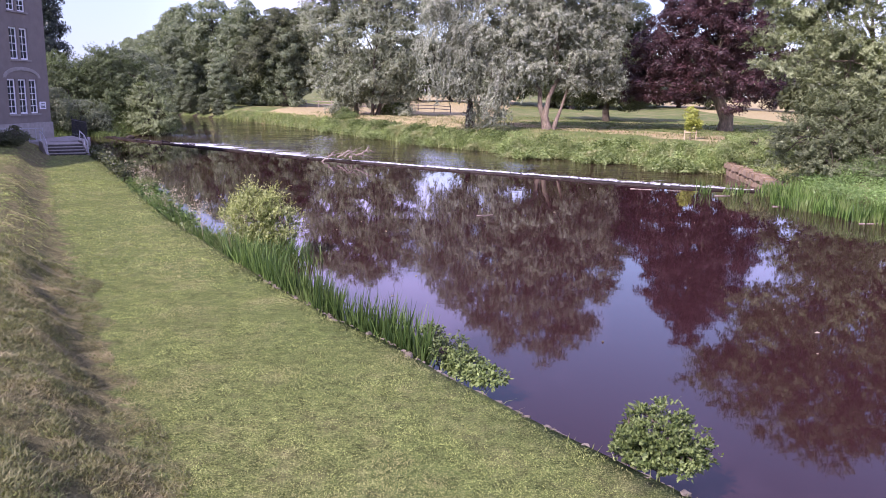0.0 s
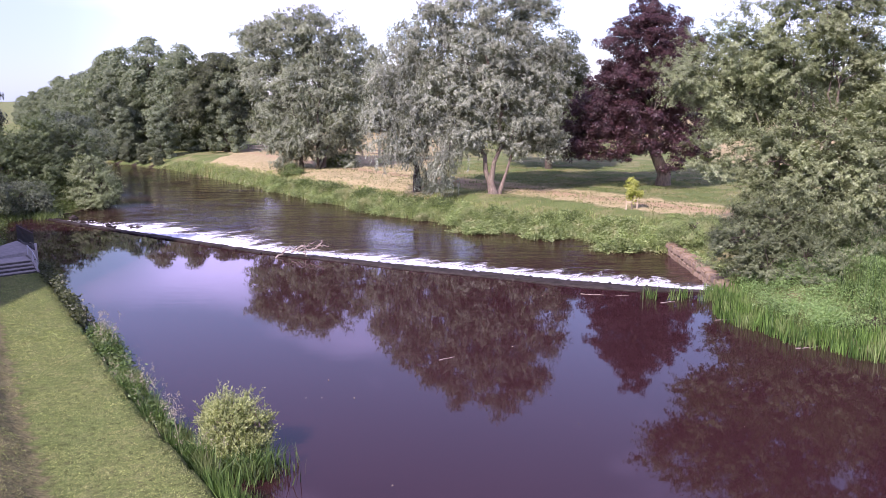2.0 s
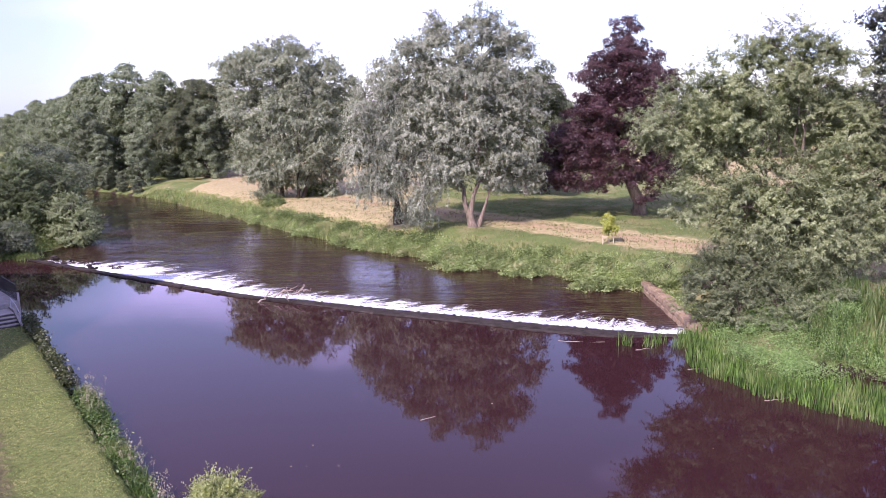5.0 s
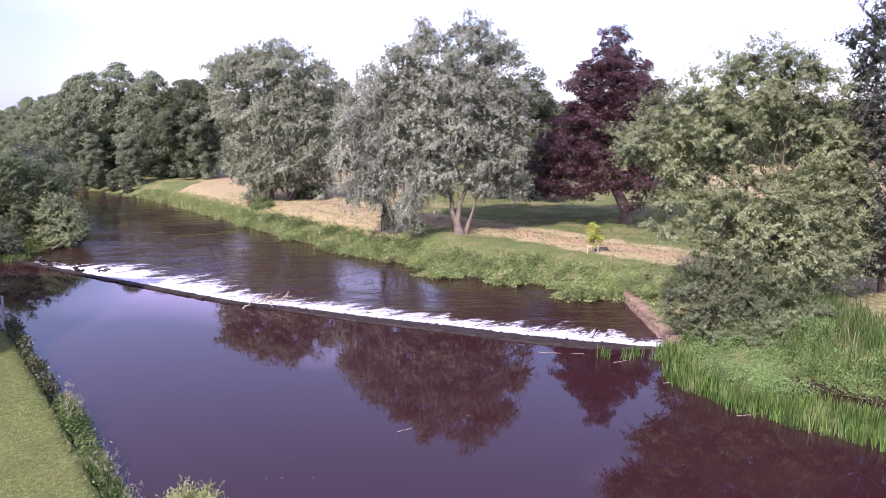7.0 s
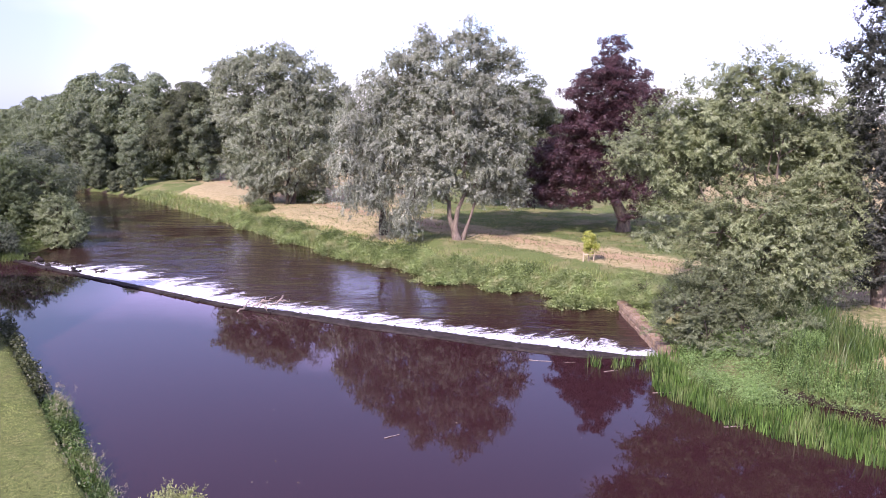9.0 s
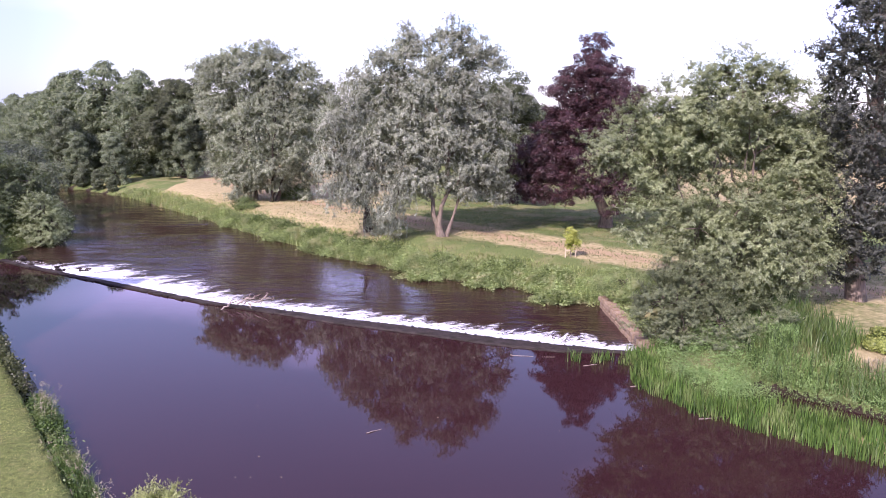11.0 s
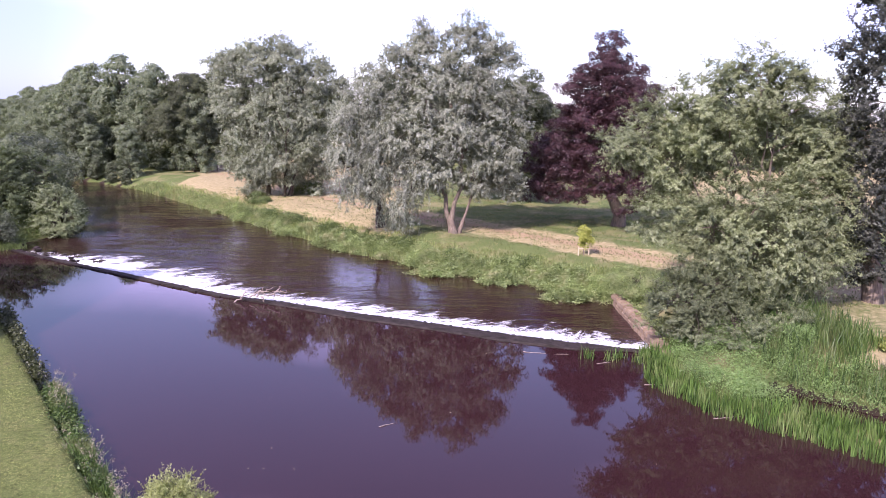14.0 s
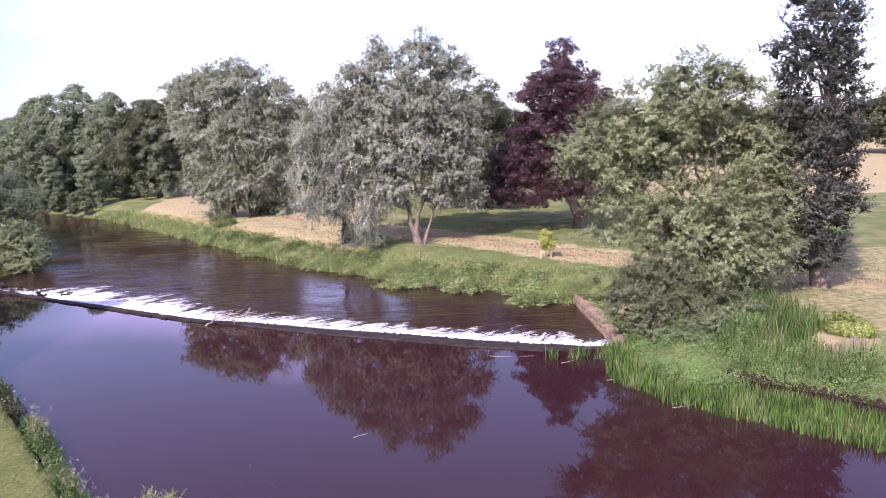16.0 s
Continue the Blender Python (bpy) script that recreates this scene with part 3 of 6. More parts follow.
# draw the sheet's corners onto the lawn's edge, so that it runs in a clean line
snap = (line_distance(GX, GY, LAWN_EDGE) < 0.17) & (GY > -20) & (GY < 41.5)
best_d = np.full(GX.shape, 1e9)
SX, SY = GX.copy(), GY.copy()
for (ax, ay), (bx, by) in zip(LAWN_EDGE[:-1], LAWN_EDGE[1:]):
    dx, dy = bx - ax, by - ay
    t = np.clip(((GX - ax) * dx + (GY - ay) * dy) / (dx * dx + dy * dy), 0, 1)
    qx, qy = ax + t * dx, ay + t * dy
    dd_ = np.hypot(GX - qx, GY - qy)
    nearer = dd_ < best_d
    best_d = np.where(nearer, dd_, best_d)
    SX, SY = np.where(nearer & snap, qx, SX), np.where(nearer & snap, qy, SY)
GX, GY = SX, SY
gz = np.where(snap, 0.61, gz)
g_wet = g_wet & ~snap
g_near = np.where(snap, 0, g_near)
gi = (np.arange(ny - 1)[:, None] * nx + np.arange(nx - 1)[None, :]).ravel()
ground_mesh = mesh_of("ground", np.stack([GX, GY, gz], -1).reshape(-1, 3), np.stack([gi, gi + 1, gi + nx + 1, gi + nx], 1).ravel(),
                      np.full(len(gi), 4), M_ground, True)
far_side = (g_near >= 2) & ~g_wet
lawn_mask = (g_near == 0) & ~g_wet & (GY < 46) | (g_near == 1) & ~g_wet & (GX < -20) & (GY < 36)
slope_dry = lawn_mask & g_behind
path_d = line_distance(GX, GY, PATHWAY)
dry = np.where(far_side, np.clip(0.9 - smoothstep(1.8, 5.2, path_d), 0, 1) * smoothstep(3.0, 5.5, g_d), 0)
# straw left out at the bend and behind the beech: green stands for shade
dry = np.maximum(dry, np.where(far_side & (GX < -4) & (GX > -38 + 3 * lumps(GX, GY, 0.3)) & (g_d > 3.6), 0.85, 0))
dry = np.maximum(dry, np.where(far_side & (GY > 100) & ((GX < -4) & (GX > -38) | (GX > 34)), 0.75, 0))
dry = np.maximum(dry, np.where(far_side & (GX > 21) & (GY < 60) & (g_d > 8.5), 0.5, 0))
dry = np.maximum(dry, np.where(far_side, 0.9 * (1 - smoothstep(1.4, 2.3, np.hypot(GX - 22.4, GY - 33.8))), 0))
bare = np.where(far_side, 0.68 * (1 - smoothstep(0.3, 2.6, path_d)), 0)
bare = np.maximum(bare, np.where(slope_dry, 0.22 * (1 - smoothstep(0.1, 0.9, np.abs(g_toe - 1.5))) + 0.06, 0))
bank = np.where(lawn_mask & g_behind, 1.0 - 0.5 * smoothstep(0.9, 1.6, g_toe + 0.25 * lumps(GX, GY, 2.6)) - 0.15 * smoothstep(3, 8, g_toe), 0)
wet_attr = np.where(g_wet, 1.0, 0) + np.where(far_side & (g_d < 0.25), 0.8, 0) + np.where((g_near == 3) & (line_distance(GX, GY, DITCH) < 1.4), 1.0, 0)
for key, val in (("dry", dry), ("lawn", lawn_mask * 1.0), ("path", bare), ("bank", bank), ("wet", np.clip(wet_attr, 0, 1))):
    at = ground_mesh.attributes.new(key, "FLOAT", "POINT")
    at.data.foreach_set("value", val.astype(np.float32).ravel())
tagged(new("ground", ground_mesh), "lawns, river banks and dry summer meadow", "ground", kind="structure")


# ---- the weir's line and the two waters ----
WEIR = np.array([(-36.2, 62.7), (-29.84, 58.39), (-21.39, 53.07), (-14.53, 48.82), (-9.28, 46.47), (-4.78, 44.12), (0.05, 42.19), (4.17, 40.33), (7.67, 39.18), (12.81, 38.9)], float)
weir_len = np.concatenate([[0], np.cumsum(np.hypot(*np.diff(WEIR, axis=0).T))])


def apron_width(s):
    """How wide the stone apron is, s metres along the weir."""
    return np.interp(s, [8, 12, 17, 22, 27, 30, 38, 48, 51, 53, 55], [0.3, 0.75, 0.85, 0.75, 0.75, 1.1, 1.5, 1.6, 1.4, 0.75, 0.45])


def weir_at(s):
    """The place on the weir's upper edge s metres along, and the way downstream there."""
    x, y = np.interp(s, weir_len, WEIR[:, 0]), np.interp(s, weir_len, WEIR[:, 1])
    x2, y2 = np.interp(s + 1.2, weir_len, WEIR[:, 0]), np.interp(s + 1.2, weir_len, WEIR[:, 1])
    x1, y1 = np.interp(s - 1.2, weir_len, WEIR[:, 0]), np.interp(s - 1.2, weir_len, WEIR[:, 1])
    t = np.stack([x2 - x1, y2 - y1], -1)
    t = t / np.linalg.norm(t, axis=-1, keepdims=True)
    return np.stack([x, y], -1), np.stack([-t[..., 1], t[..., 0]], -1)


ss = np.linspace(0.2, weir_len[-1] - 0.2, 70)
wp, wd = weir_at(ss)
up_edge = wp + wd * 0.10
pool_poly = np.concatenate([up_edge, [(40, 40), (160, -10), (160, -90), (-25, -90), (-46, 30), (-46, 63.6)]])
low_poly = np.concatenate([(wp + wd * (apron_width(ss) + 0.1)[:, None])[::-1], [(-44, 70), (-150, 150), (-150, 260), (-40, 150), (20, 56), (16, 39.5)]])


def water_sheet(name, poly, z, mat, label):
    bm = bmesh.new()
    bm.faces.new([bm.verts.new((x, y, z)) for x, y in poly])
    bmesh.ops.triangulate(bm, faces=bm.faces[:])
    bmesh.ops.recalc_face_normals(bm, faces=bm.faces[:])
    if bm.faces[0].normal.z < 0:
        bmesh.ops.reverse_faces(bm, faces=bm.faces[:])
    me = bpy.data.meshes.new(name)
    bm.to_mesh(me)
    bm.free()
    me.materials.append(mat)
    return tagged(new(name, me), label, "river", kind="structure")


water_sheet("water_upper", pool_poly, POOL_Z, M_pool, "still peat-brown river pool above the weir")
water_sheet("water_lower", low_poly, LOWER_Z, M_lower, "rippled brown river below the weir")
# the dark backwater between the reeds and the nettles
dn = np.gradient(DITCH, axis=0)
dn = np.stack([-dn[:, 1], dn[:, 0]], 1) / np.hypot(*dn.T)[:, None] * 1.05
water_sheet("water_backwater", np.concatenate([DITCH + dn, (DITCH - dn)[::-1]]), -0.05, M_pool, "narrow dark backwater behind the reeds")

# the weir: rough stones along the crest over a sloping apron
weir = thing("weir", "long low stone weir with water spilling over", "weir", kind="structure")
s2 = np.linspace(0.1, weir_len[-1] - 0.1, 140)
p2, d2 = weir_at(s2)
prof = [(-0.12, -0.9), (-0.09, 0.03), (0.05, 0.075), (0.5, 0.06), (1.1, 0.045), (1.8, 0.0), (2.3, -0.06), (2.9, -0.36), (3.0, -1.2)]
apron_v = np.concatenate([np.concatenate([p2 + d2 * (o * apron_width(s2) / 2.25)[:, None] + 0.015 * lumps(p2[:, :1], p2[:, 1:], 3), np.full((140, 1), z) + 0.028 * lumps(p2[:, :1] * 2 + o * 5, p2[:, 1:], 4)], 1) for o, z in prof])
af = [(k * 140 + i, k * 140 + i + 1, (k + 1) * 140 + i + 1, (k + 1) * 140 + i) for k in range(len(prof) - 1) for i in range(139)]
child("apron", mesh_of("apron", apron_v, np.array(af).ravel(), np.full(len(af), 4), M_weir, True), weir)


def rough_stone(seed, sx, sy, sz, name, mat, bev=0.16):
    rng = np.random.default_rng(seed)
    bm = bmesh.new()
    box(bm, (-sx / 2, -sy / 2, -sz / 2), (sx / 2, sy / 2, sz / 2), min(sx, sy, sz) * bev)
    for v in bm.verts:
        v.co += Vector(rng.normal(0, min(sx, sy, sz) * bev * 0.3, 3))
    me = bpy.data.meshes.new(name)
    bm.to_mesh(me)
    bm.free()
    me.materials.append(mat)
    return me


crest_meshes = [rough_stone(i, 0.72, 0.55 + 0.08 * (i % 3), 0.24, "crest_stone", M_weir, 0.10) for i in range(5)]
rng_w = np.random.default_rng(5)
s = 0.5
while s < weir_len[-1] - 0.5:
    p, dd = weir_at(np.array(s))
    ob = new("crest_stone", crest_meshes[rng_w.integers(5)])
    ob.parent = weir
    off = 0.18 + rng_w.normal(0, 0.03)
    low = 0.0 if s < 30 else -0.05
    ob.matrix_basis = pose(p[0] + dd[0] * off, p[1] + dd[1] * off, -0.035 + low + rng_w.normal(0, 0.010), rng_w.normal(0, 0.9), rng_w.normal(0, 0.9), math.degrees(math.atan2(-dd[0], dd[1])) + rng_w.normal(0, 2))
    s += 0.75

# white water below the crest: flecks and tongues drawn out downstream
rng_f = np.random.default_rng(8)


def foam_reach(v):
    """How far the white water runs out from the crest, v metres along the weir."""
    k = 0.5 + 0.5 * np.sin(v * 2.3 + 1.7 * np.sin(v * 1.1)) * np.sin(v * 0.73 + 0.5)
    return (1.75 + 1.1 * k + 2.0 * np.exp(-((v - 13) / 8) ** 2) * (0.45 + k)), k


def foam_z(o):
    return np.interp(o, [0, 0.25, 0.6, 6], [-0.05, -0.12, LOWER_Z + 0.05, LOWER_Z + 0.02])


# the sheet of white water, thick at the crest and torn into streaks downstream
rs_, os_ = np.linspace(0.6, weir_len[-1] - 0.15, 520), np.concatenate([np.linspace(0, 1.4, 15), np.linspace(1.6, 6.0, 16)])
bp, bd = weir_at(rs_)
br, bk = foam_reach(rs_)
sheet_v, flow, run = [], [], []
for o in os_:
    w = np.full(len(rs_), o)
    z = foam_z(w) + (0.035 * np.sin(rs_ * 11 - o * 8) + 0.03 * np.sin(rs_ * 19 + o * 11) + rng_f.normal(0, 0.02, len(rs_))) * np.exp(-o * 0.9) + 0.012
    sheet_v.append(np.concatenate([bp + bd * (apron_width(rs_) - 0.05 + w)[:, None], z[:, None]], 1))
    flow.append(np.stack([rs_ - 0.7 * o, w, 0 * w], 1))
    run.append(w / br + 0.7 * (1 - smoothstep(3, 7.5, rs_)))
nr = len(rs_)
rf = np.array([(k * nr + i, k * nr + i + 1, (k + 1) * nr + i + 1, (k + 1) * nr + i) for k in range(len(os_) - 1) for i in range(nr - 1)])
foam_mesh = mesh_of("white_water", np.concatenate(sheet_v), rf.ravel(), np.full(len(rf), 4), M_foam, True)
foam_mesh.attributes.new("flow", "FLOAT_VECTOR", "POINT").data.foreach_set("vector", np.concatenate(flow).astype(np.float32).ravel())
foam_mesh.attributes.new("run", "FLOAT", "POINT").data.foreach_set("value", np.concatenate(run).astype(np.float32))
tagged(new("white_water", foam_mesh), "white water streaming away from the foot of the weir", "foam", kind="stuff")

# small flecks thrown up at the foot of the fall
nf = 16000
fs = rng_f.random(nf) * (weir_len[-1] - 1.6) + 0.8
reach_f, streak = foam_reach(fs)
fo = np.minimum(-np.log(rng_f.random(nf) + 1e-4) * reach_f * 0.22, reach_f * 0.75)
fp, fd = weir_at(fs)
keep_f = (fs > 5.0) | (rng_f.random(nf) < 0.5)
fs, fo, fp, fd = fs[keep_f], fo[keep_f], fp[keep_f], fd[keep_f]
nf = len(fs)
perp = np.stack([fd[:, 1], -fd[:, 0]], 1)
ax2 = unit(fd + perp * rng_f.normal(0.6, 0.25, nf)[:, None])
pos3 = np.concatenate([fp + fd * (apron_width(fs) + fo)[:, None], (foam_z(fo) + 0.03 + rng_f.random(nf) * 0.07 * np.exp(-fo))[:, None]], 1)
quad = leaf_quads(rng_f, pos3, unit(np.concatenate([ax2, rng_f.normal(0.1, 0.2, (nf, 1))], 1)), rng_f.uniform(0.05, 0.16, nf), rng_f.uniform(0.02, 0.05, nf))
tagged(new("foam_flecks", leaves_mesh("foam_flecks", quad, M_foamy)), "flecks of foam thrown up below the weir", "foam", kind="stuff")

# loose rocks where the weir meets the other bank
rock_meshes = [rough_stone(60 + i, 0.75, 0.55, 0.4, "rock", M_weir, 0.3) for i in range(4)]
for k in range(15):
    p, dd = weir_at(np.array(rng_w.uniform(0.3, 9.5)))
    off = rng_w.uniform(0.3, 3.6)
    ob = new("rock", rock_meshes[k % 4])
    ob.parent = weir
    q = rng_w.uniform(0.4, 0.85)
    ob.matrix_basis = pose(p[0] + dd[0] * off, p[1] + dd[1] * off, (0.0 if off < 2.2 else LOWER_Z) + rng_w.uniform(-0.06, 0.04), rng_w.normal(0, 8), rng_w.normal(0, 8), rng_w.random() * 360) @ Matrix.Scale(q, 4)

# the wing wall at the weir's end
wing = thing("wing_wall", "low weathered stone wing wall beside the weir", "wall", at=(12.75, 45.2, 0))
wing_meshes = [rough_stone(20 + i, 0.8, 0.75, 0.40, "stone", M_wall, 0.16) for i in range(5)]
rng_s = np.random.default_rng(3)
for row in range(4):
    for k in range(15):
        t = (k + 0.5 * (row % 2)) * 0.82 - 5.0
        topz = 0.50 - 0.18 * (t + 5.2) / 10.4
        z = topz - 0.21 - row * 0.41
        ob = new("stone", wing_meshes[rng_s.integers(5)])
        ob.parent = wing
        ob.matrix_basis = pose(0.012 * t + rng_s.normal(0, 0.015), -t, z + rng_s.normal(0, 0.022), rng_s.normal(0, 1.5), rng_s.normal(0, 2.5), 90 + rng_s.normal(0, 3))

# driftwood caught on the crest
drift = thing("driftwood", "bleached tangled branch caught on the weir crest", "branch", at=(-11.2, 47.6, 0.05))
rng_d = np.random.default_rng(12)
main = [((-1.6, -0.35, -0.1), (-0.5, 0.1, 0.42)), ((-0.7, 0.05, 0.2), (1.3, 0.1, 0.35)), ((-0.2, 0.0, 0.25), (0.6, 0.2, 0.75)), ((0.5, 0.05, 0.3), (1.7, -0.1, 0.6)),
        ((-1.2, -0.2, 0.1), (-0.9, 0.2, 0.5)), ((0.9, 0.1, 0.3), (1.3, 0.4, 0.85)), ((0.1, 0.0, 0.3), (0.4, -0.5, 0.05)), ((-0.4, 0.1, 0.3), (0.2, -0.1, 0.65))]
for a, b in main:
    path = curve(a, b, rng_d, 0.12, 0.05, 8)
    child("bough", tubes_mesh("bough", [(path, np.linspace(0.055, 0.02, 8))], M_drift, 6), drift)
    for i in (3, 5, 7):
        child("twig", tubes_mesh("twig", [(curve(path[i], path[i] + rng_d.normal(0, 0.25, 3) + (0, 0, 0.08), rng_d, 0.1, 0.08, 5), np.linspace(0.02, 0.007, 5))], M_drift, 4), drift)


# ---- trees ----
def gz_at(x, y):
    return float(ground_z(np.array([x]), np.array([y]))[0][0])


willow = tree("willow_tree", "tall grey-green willow with drooping foliage, two trunks on the bank", "tree", (1.5, 69.3, gz_at(1.5, 69.3)),
              [(2.6, 72.1, 17.7, 2.08, 2.4), (-1.1, 73.2, 16.9, 2.62, 2.18), (5.5, 73.2, 16.4, 1.42, 1.96), (-4, 72.7, 14.6, 2.18, 2.4), (0.6, 71.1, 13.3, 3.27, 2.51), (4.8, 71.1, 12.4, 2.29, 2.62), (-2.6, 70.5, 10.4, 2.4, 2.51),
      (1.9, 69.9, 9.3, 2.73, 2.18), (5.8, 71.1, 8.5, 1.75, 2.4), (-0.2, 69.9, 6.6, 1.96, 1.2), (4.2, 70.5, 6.2, 2.08, 1.31), (-2.1, 71.1, 7.6, 1.86, 1.86), (0.6, 75.4, 11.3, 3.06, 3.06), (7, 71.6, 5.8, 0.88, 1.64),
      (-1.9, 73.2, 19.4, 0.76, 1.2), (0.7, 72.7, 19.2, 0.76, 1.09), (2.6, 72.1, 20.1, 0.88, 1.2), (4.6, 72.7, 18.6, 0.76, 1.2), (6.3, 73.2, 18.2, 0.66, 1.09), (-4.8, 73.2, 17.4, 0.76, 1.2), (-6.3, 73.2, 15.2, 0.88, 1.31),
      (7.8, 72.7, 13.4, 0.76, 1.31), (7.8, 72.1, 10.4, 0.66, 1.31)],
              M_willow, M_bark, 11, 0.22, 3.5, 50, 0.26, 0.095, 0.36, droop=0.5, hang=0.35, sprigs=8, reach=2.2, upward=0.5, hung_share=0.35, rough=0.22,
              trunks=[(0, 0, -2.6, 1.6, 10.2, 0.3), (0.22, 0.15, 0.9, 2.2, 13.4, 0.26), (0.52, 0.3, 2.85, 1.6, 8.6, 0.17)], limbs=12)
tree("willow_tree", "drooping grey willow with hanging curtains and a leafy trunk", "tree", (-5.5, 72.9, gz_at(-5.5, 72.9)),
     [(-7.3, 71.5, 12.9, 2.1, 2.1), (-8.1, 70.5, 10, 1.9, 2.6), (-5, 70.5, 8.5, 2, 2.6), (-8.5, 69, 6.7, 1.1, 2.2), (-6.2, 69.5, 6.1, 1.5, 2), (-2.3, 68, 5.5, 1, 1.6), (-4.5, 71.3, 2.1, 0.8, 1.2), (-3.0, 68.0, 3.6, 0.8, 1.7)],
     M_willow, M_bark_dark, 12, 0.26, 3.6, 46, 0.25, 0.085, 0.33, droop=0.75, hang=0.9, limbs=6, sprigs=9, reach=2.4)
tree("willow_tree", "broad grey-green willow on the far bank", "tree", (-19.6, 95.2, gz_at(-19.6, 95.2)),
     [(-26.7, 99.1, 16.3, 2.37, 2.69), (-23.3, 98, 17.2, 2.59, 2.91), (-19.7, 97.4, 17.4, 2.47, 2.79), (-16.5, 98.6, 15.4, 2.37, 2.69), (-24.9, 96.9, 11.6, 2.59, 3.13), (-20.6, 96.4, 10.8, 3.33, 3.87), (-16.3, 96.9, 10, 2.59, 3.77),
      (-25.2, 95.9, 7, 1.83, 2.91), (-22.6, 95.9, 4.5, 2.15, 2.26), (-19, 95.9, 5.7, 2.69, 2.91), (-15.4, 97.4, 5.7, 1.72, 2.59), (-16.8, 98, 1.6, 1.51, 1.61), (-24, 95.3, 3.5, 1.18, 1.83), (-28.2, 99.1, 17.7, 0.86, 1.18),
      (-25.4, 99.1, 19.2, 0.86, 1.29), (-22.4, 98.6, 19.4, 0.86, 1.18), (-19.7, 98, 19.8, 0.86, 1.29), (-17.3, 98, 18.8, 0.76, 1.18), (-15, 98, 17.5, 0.76, 1.18), (-13.2, 99.1, 14.7, 1.08, 1.72), (-27.9, 97.4, 12.8, 0.86, 1.72), (-21.6, 93.5, 5.2, 1.1, 2.2)],
     M_willow_b, M_bark_dark, 13, 0.2, 3.5, 46, 0.29, 0.105, 0.42, droop=0.4, hang=0.3, sprigs=8, reach=2.2, upward=0.5, hung_share=0.35, rough=0.22,
     trunks=[(0, 0, 0.75, -0.45, 11.25, 0.3), (-1.95, 0.3, -2.85, -0.3, 9.75, 0.27), (0.6, 0.15, 2.85, 0, 9, 0.22)], limbs=8)
def tiers(x0, y0, profile, step, size, seed):
    """Flat lobes in level tiers: profile rows of height, least x and greatest x; as deep as it is wide."""
    rng = np.random.default_rng(seed)
    prof_ = np.array(profile, float)
    out, z = [], prof_[0, 0]
    while z < prof_[-1, 0]:
        a, b = np.interp(z, prof_[:, 0], prof_[:, 1]), np.interp(z, prof_[:, 0], prof_[:, 2])
        half = (b - a) / 2
        for ring, k in ((0.92, 1.0), (0.5, 0.8))[: 2 if z > prof_[0, 0] + 1.5 else 1]:
            n = max(2, int(2 * math.pi * half * ring / (size * 2.1)))
            turn = rng.random() * 6.28
            for i in range(n):
                q = turn + 6.283 * i / n + rng.normal(0, 0.15)
                rr = half * ring * rng.uniform(0.8, 1.08) - size * 0.6
                out.append(((a + b) / 2 + rr * math.cos(q), y0 + rr * 0.85 * math.sin(q), z - 0.06 * rr + rng.normal(0, 0.28), size * k * rng.uniform(0.75, 1.25), size * rng.uniform(0.3, 0.46)))
        z += step
    out.append((x0, y0, prof_[-1, 0] - 0.4, 0.7, 0.9))
    return out


tree("beech_tree", "tall copper beech with dark purple leaves", "tree", (18.6, 77.3, gz_at(18.6, 77.3)),
     tiers(16.7, 77.4, [(4.98, 8.32, 23.57), (6.71, 8.51, 24.05), (9.71, 9.38, 23.86), (12.5, 11.5, 22.79), (14.53, 12.18, 22.79), (15.5, 11.79, 21.83), (16.46, 12.95, 20.57), (17.43, 14.11, 19.51), (18.39, 14.98, 18.55), (19.94, 16.14, 17.29)], 1.1, 1.3, 14),
     M_beech, M_bark, 14, 0.42, 3.9, 17, 0.19, 0.115, 0.22, limbs=16, hang=0.2, rough=0.2, trunks=[(0, 0, -1.9, 0.2, 17.0, 0.6)])
tree("oak_tree", "dark green tree standing behind the willow", "tree", (9.2, 95.5, gz_at(9.2, 95.5)),
     [(10.3, 95.3, 13.3, 3.0, 3.7), (8.1, 97.2, 10.1, 3.7, 4.8), (10.6, 94.4, 7.2, 3.3, 3.5), (12.2, 95.3, 5.0, 2.6, 2.2), (6.9, 97.2, 6.2, 3.7, 3.0), (4.0, 99.1, 10.8, 4.1, 4.1)],
     M_oak, M_bark_dark, 15, 0.26, 4.4, 34, 0.22, 0.13, 0.34, limbs=6)
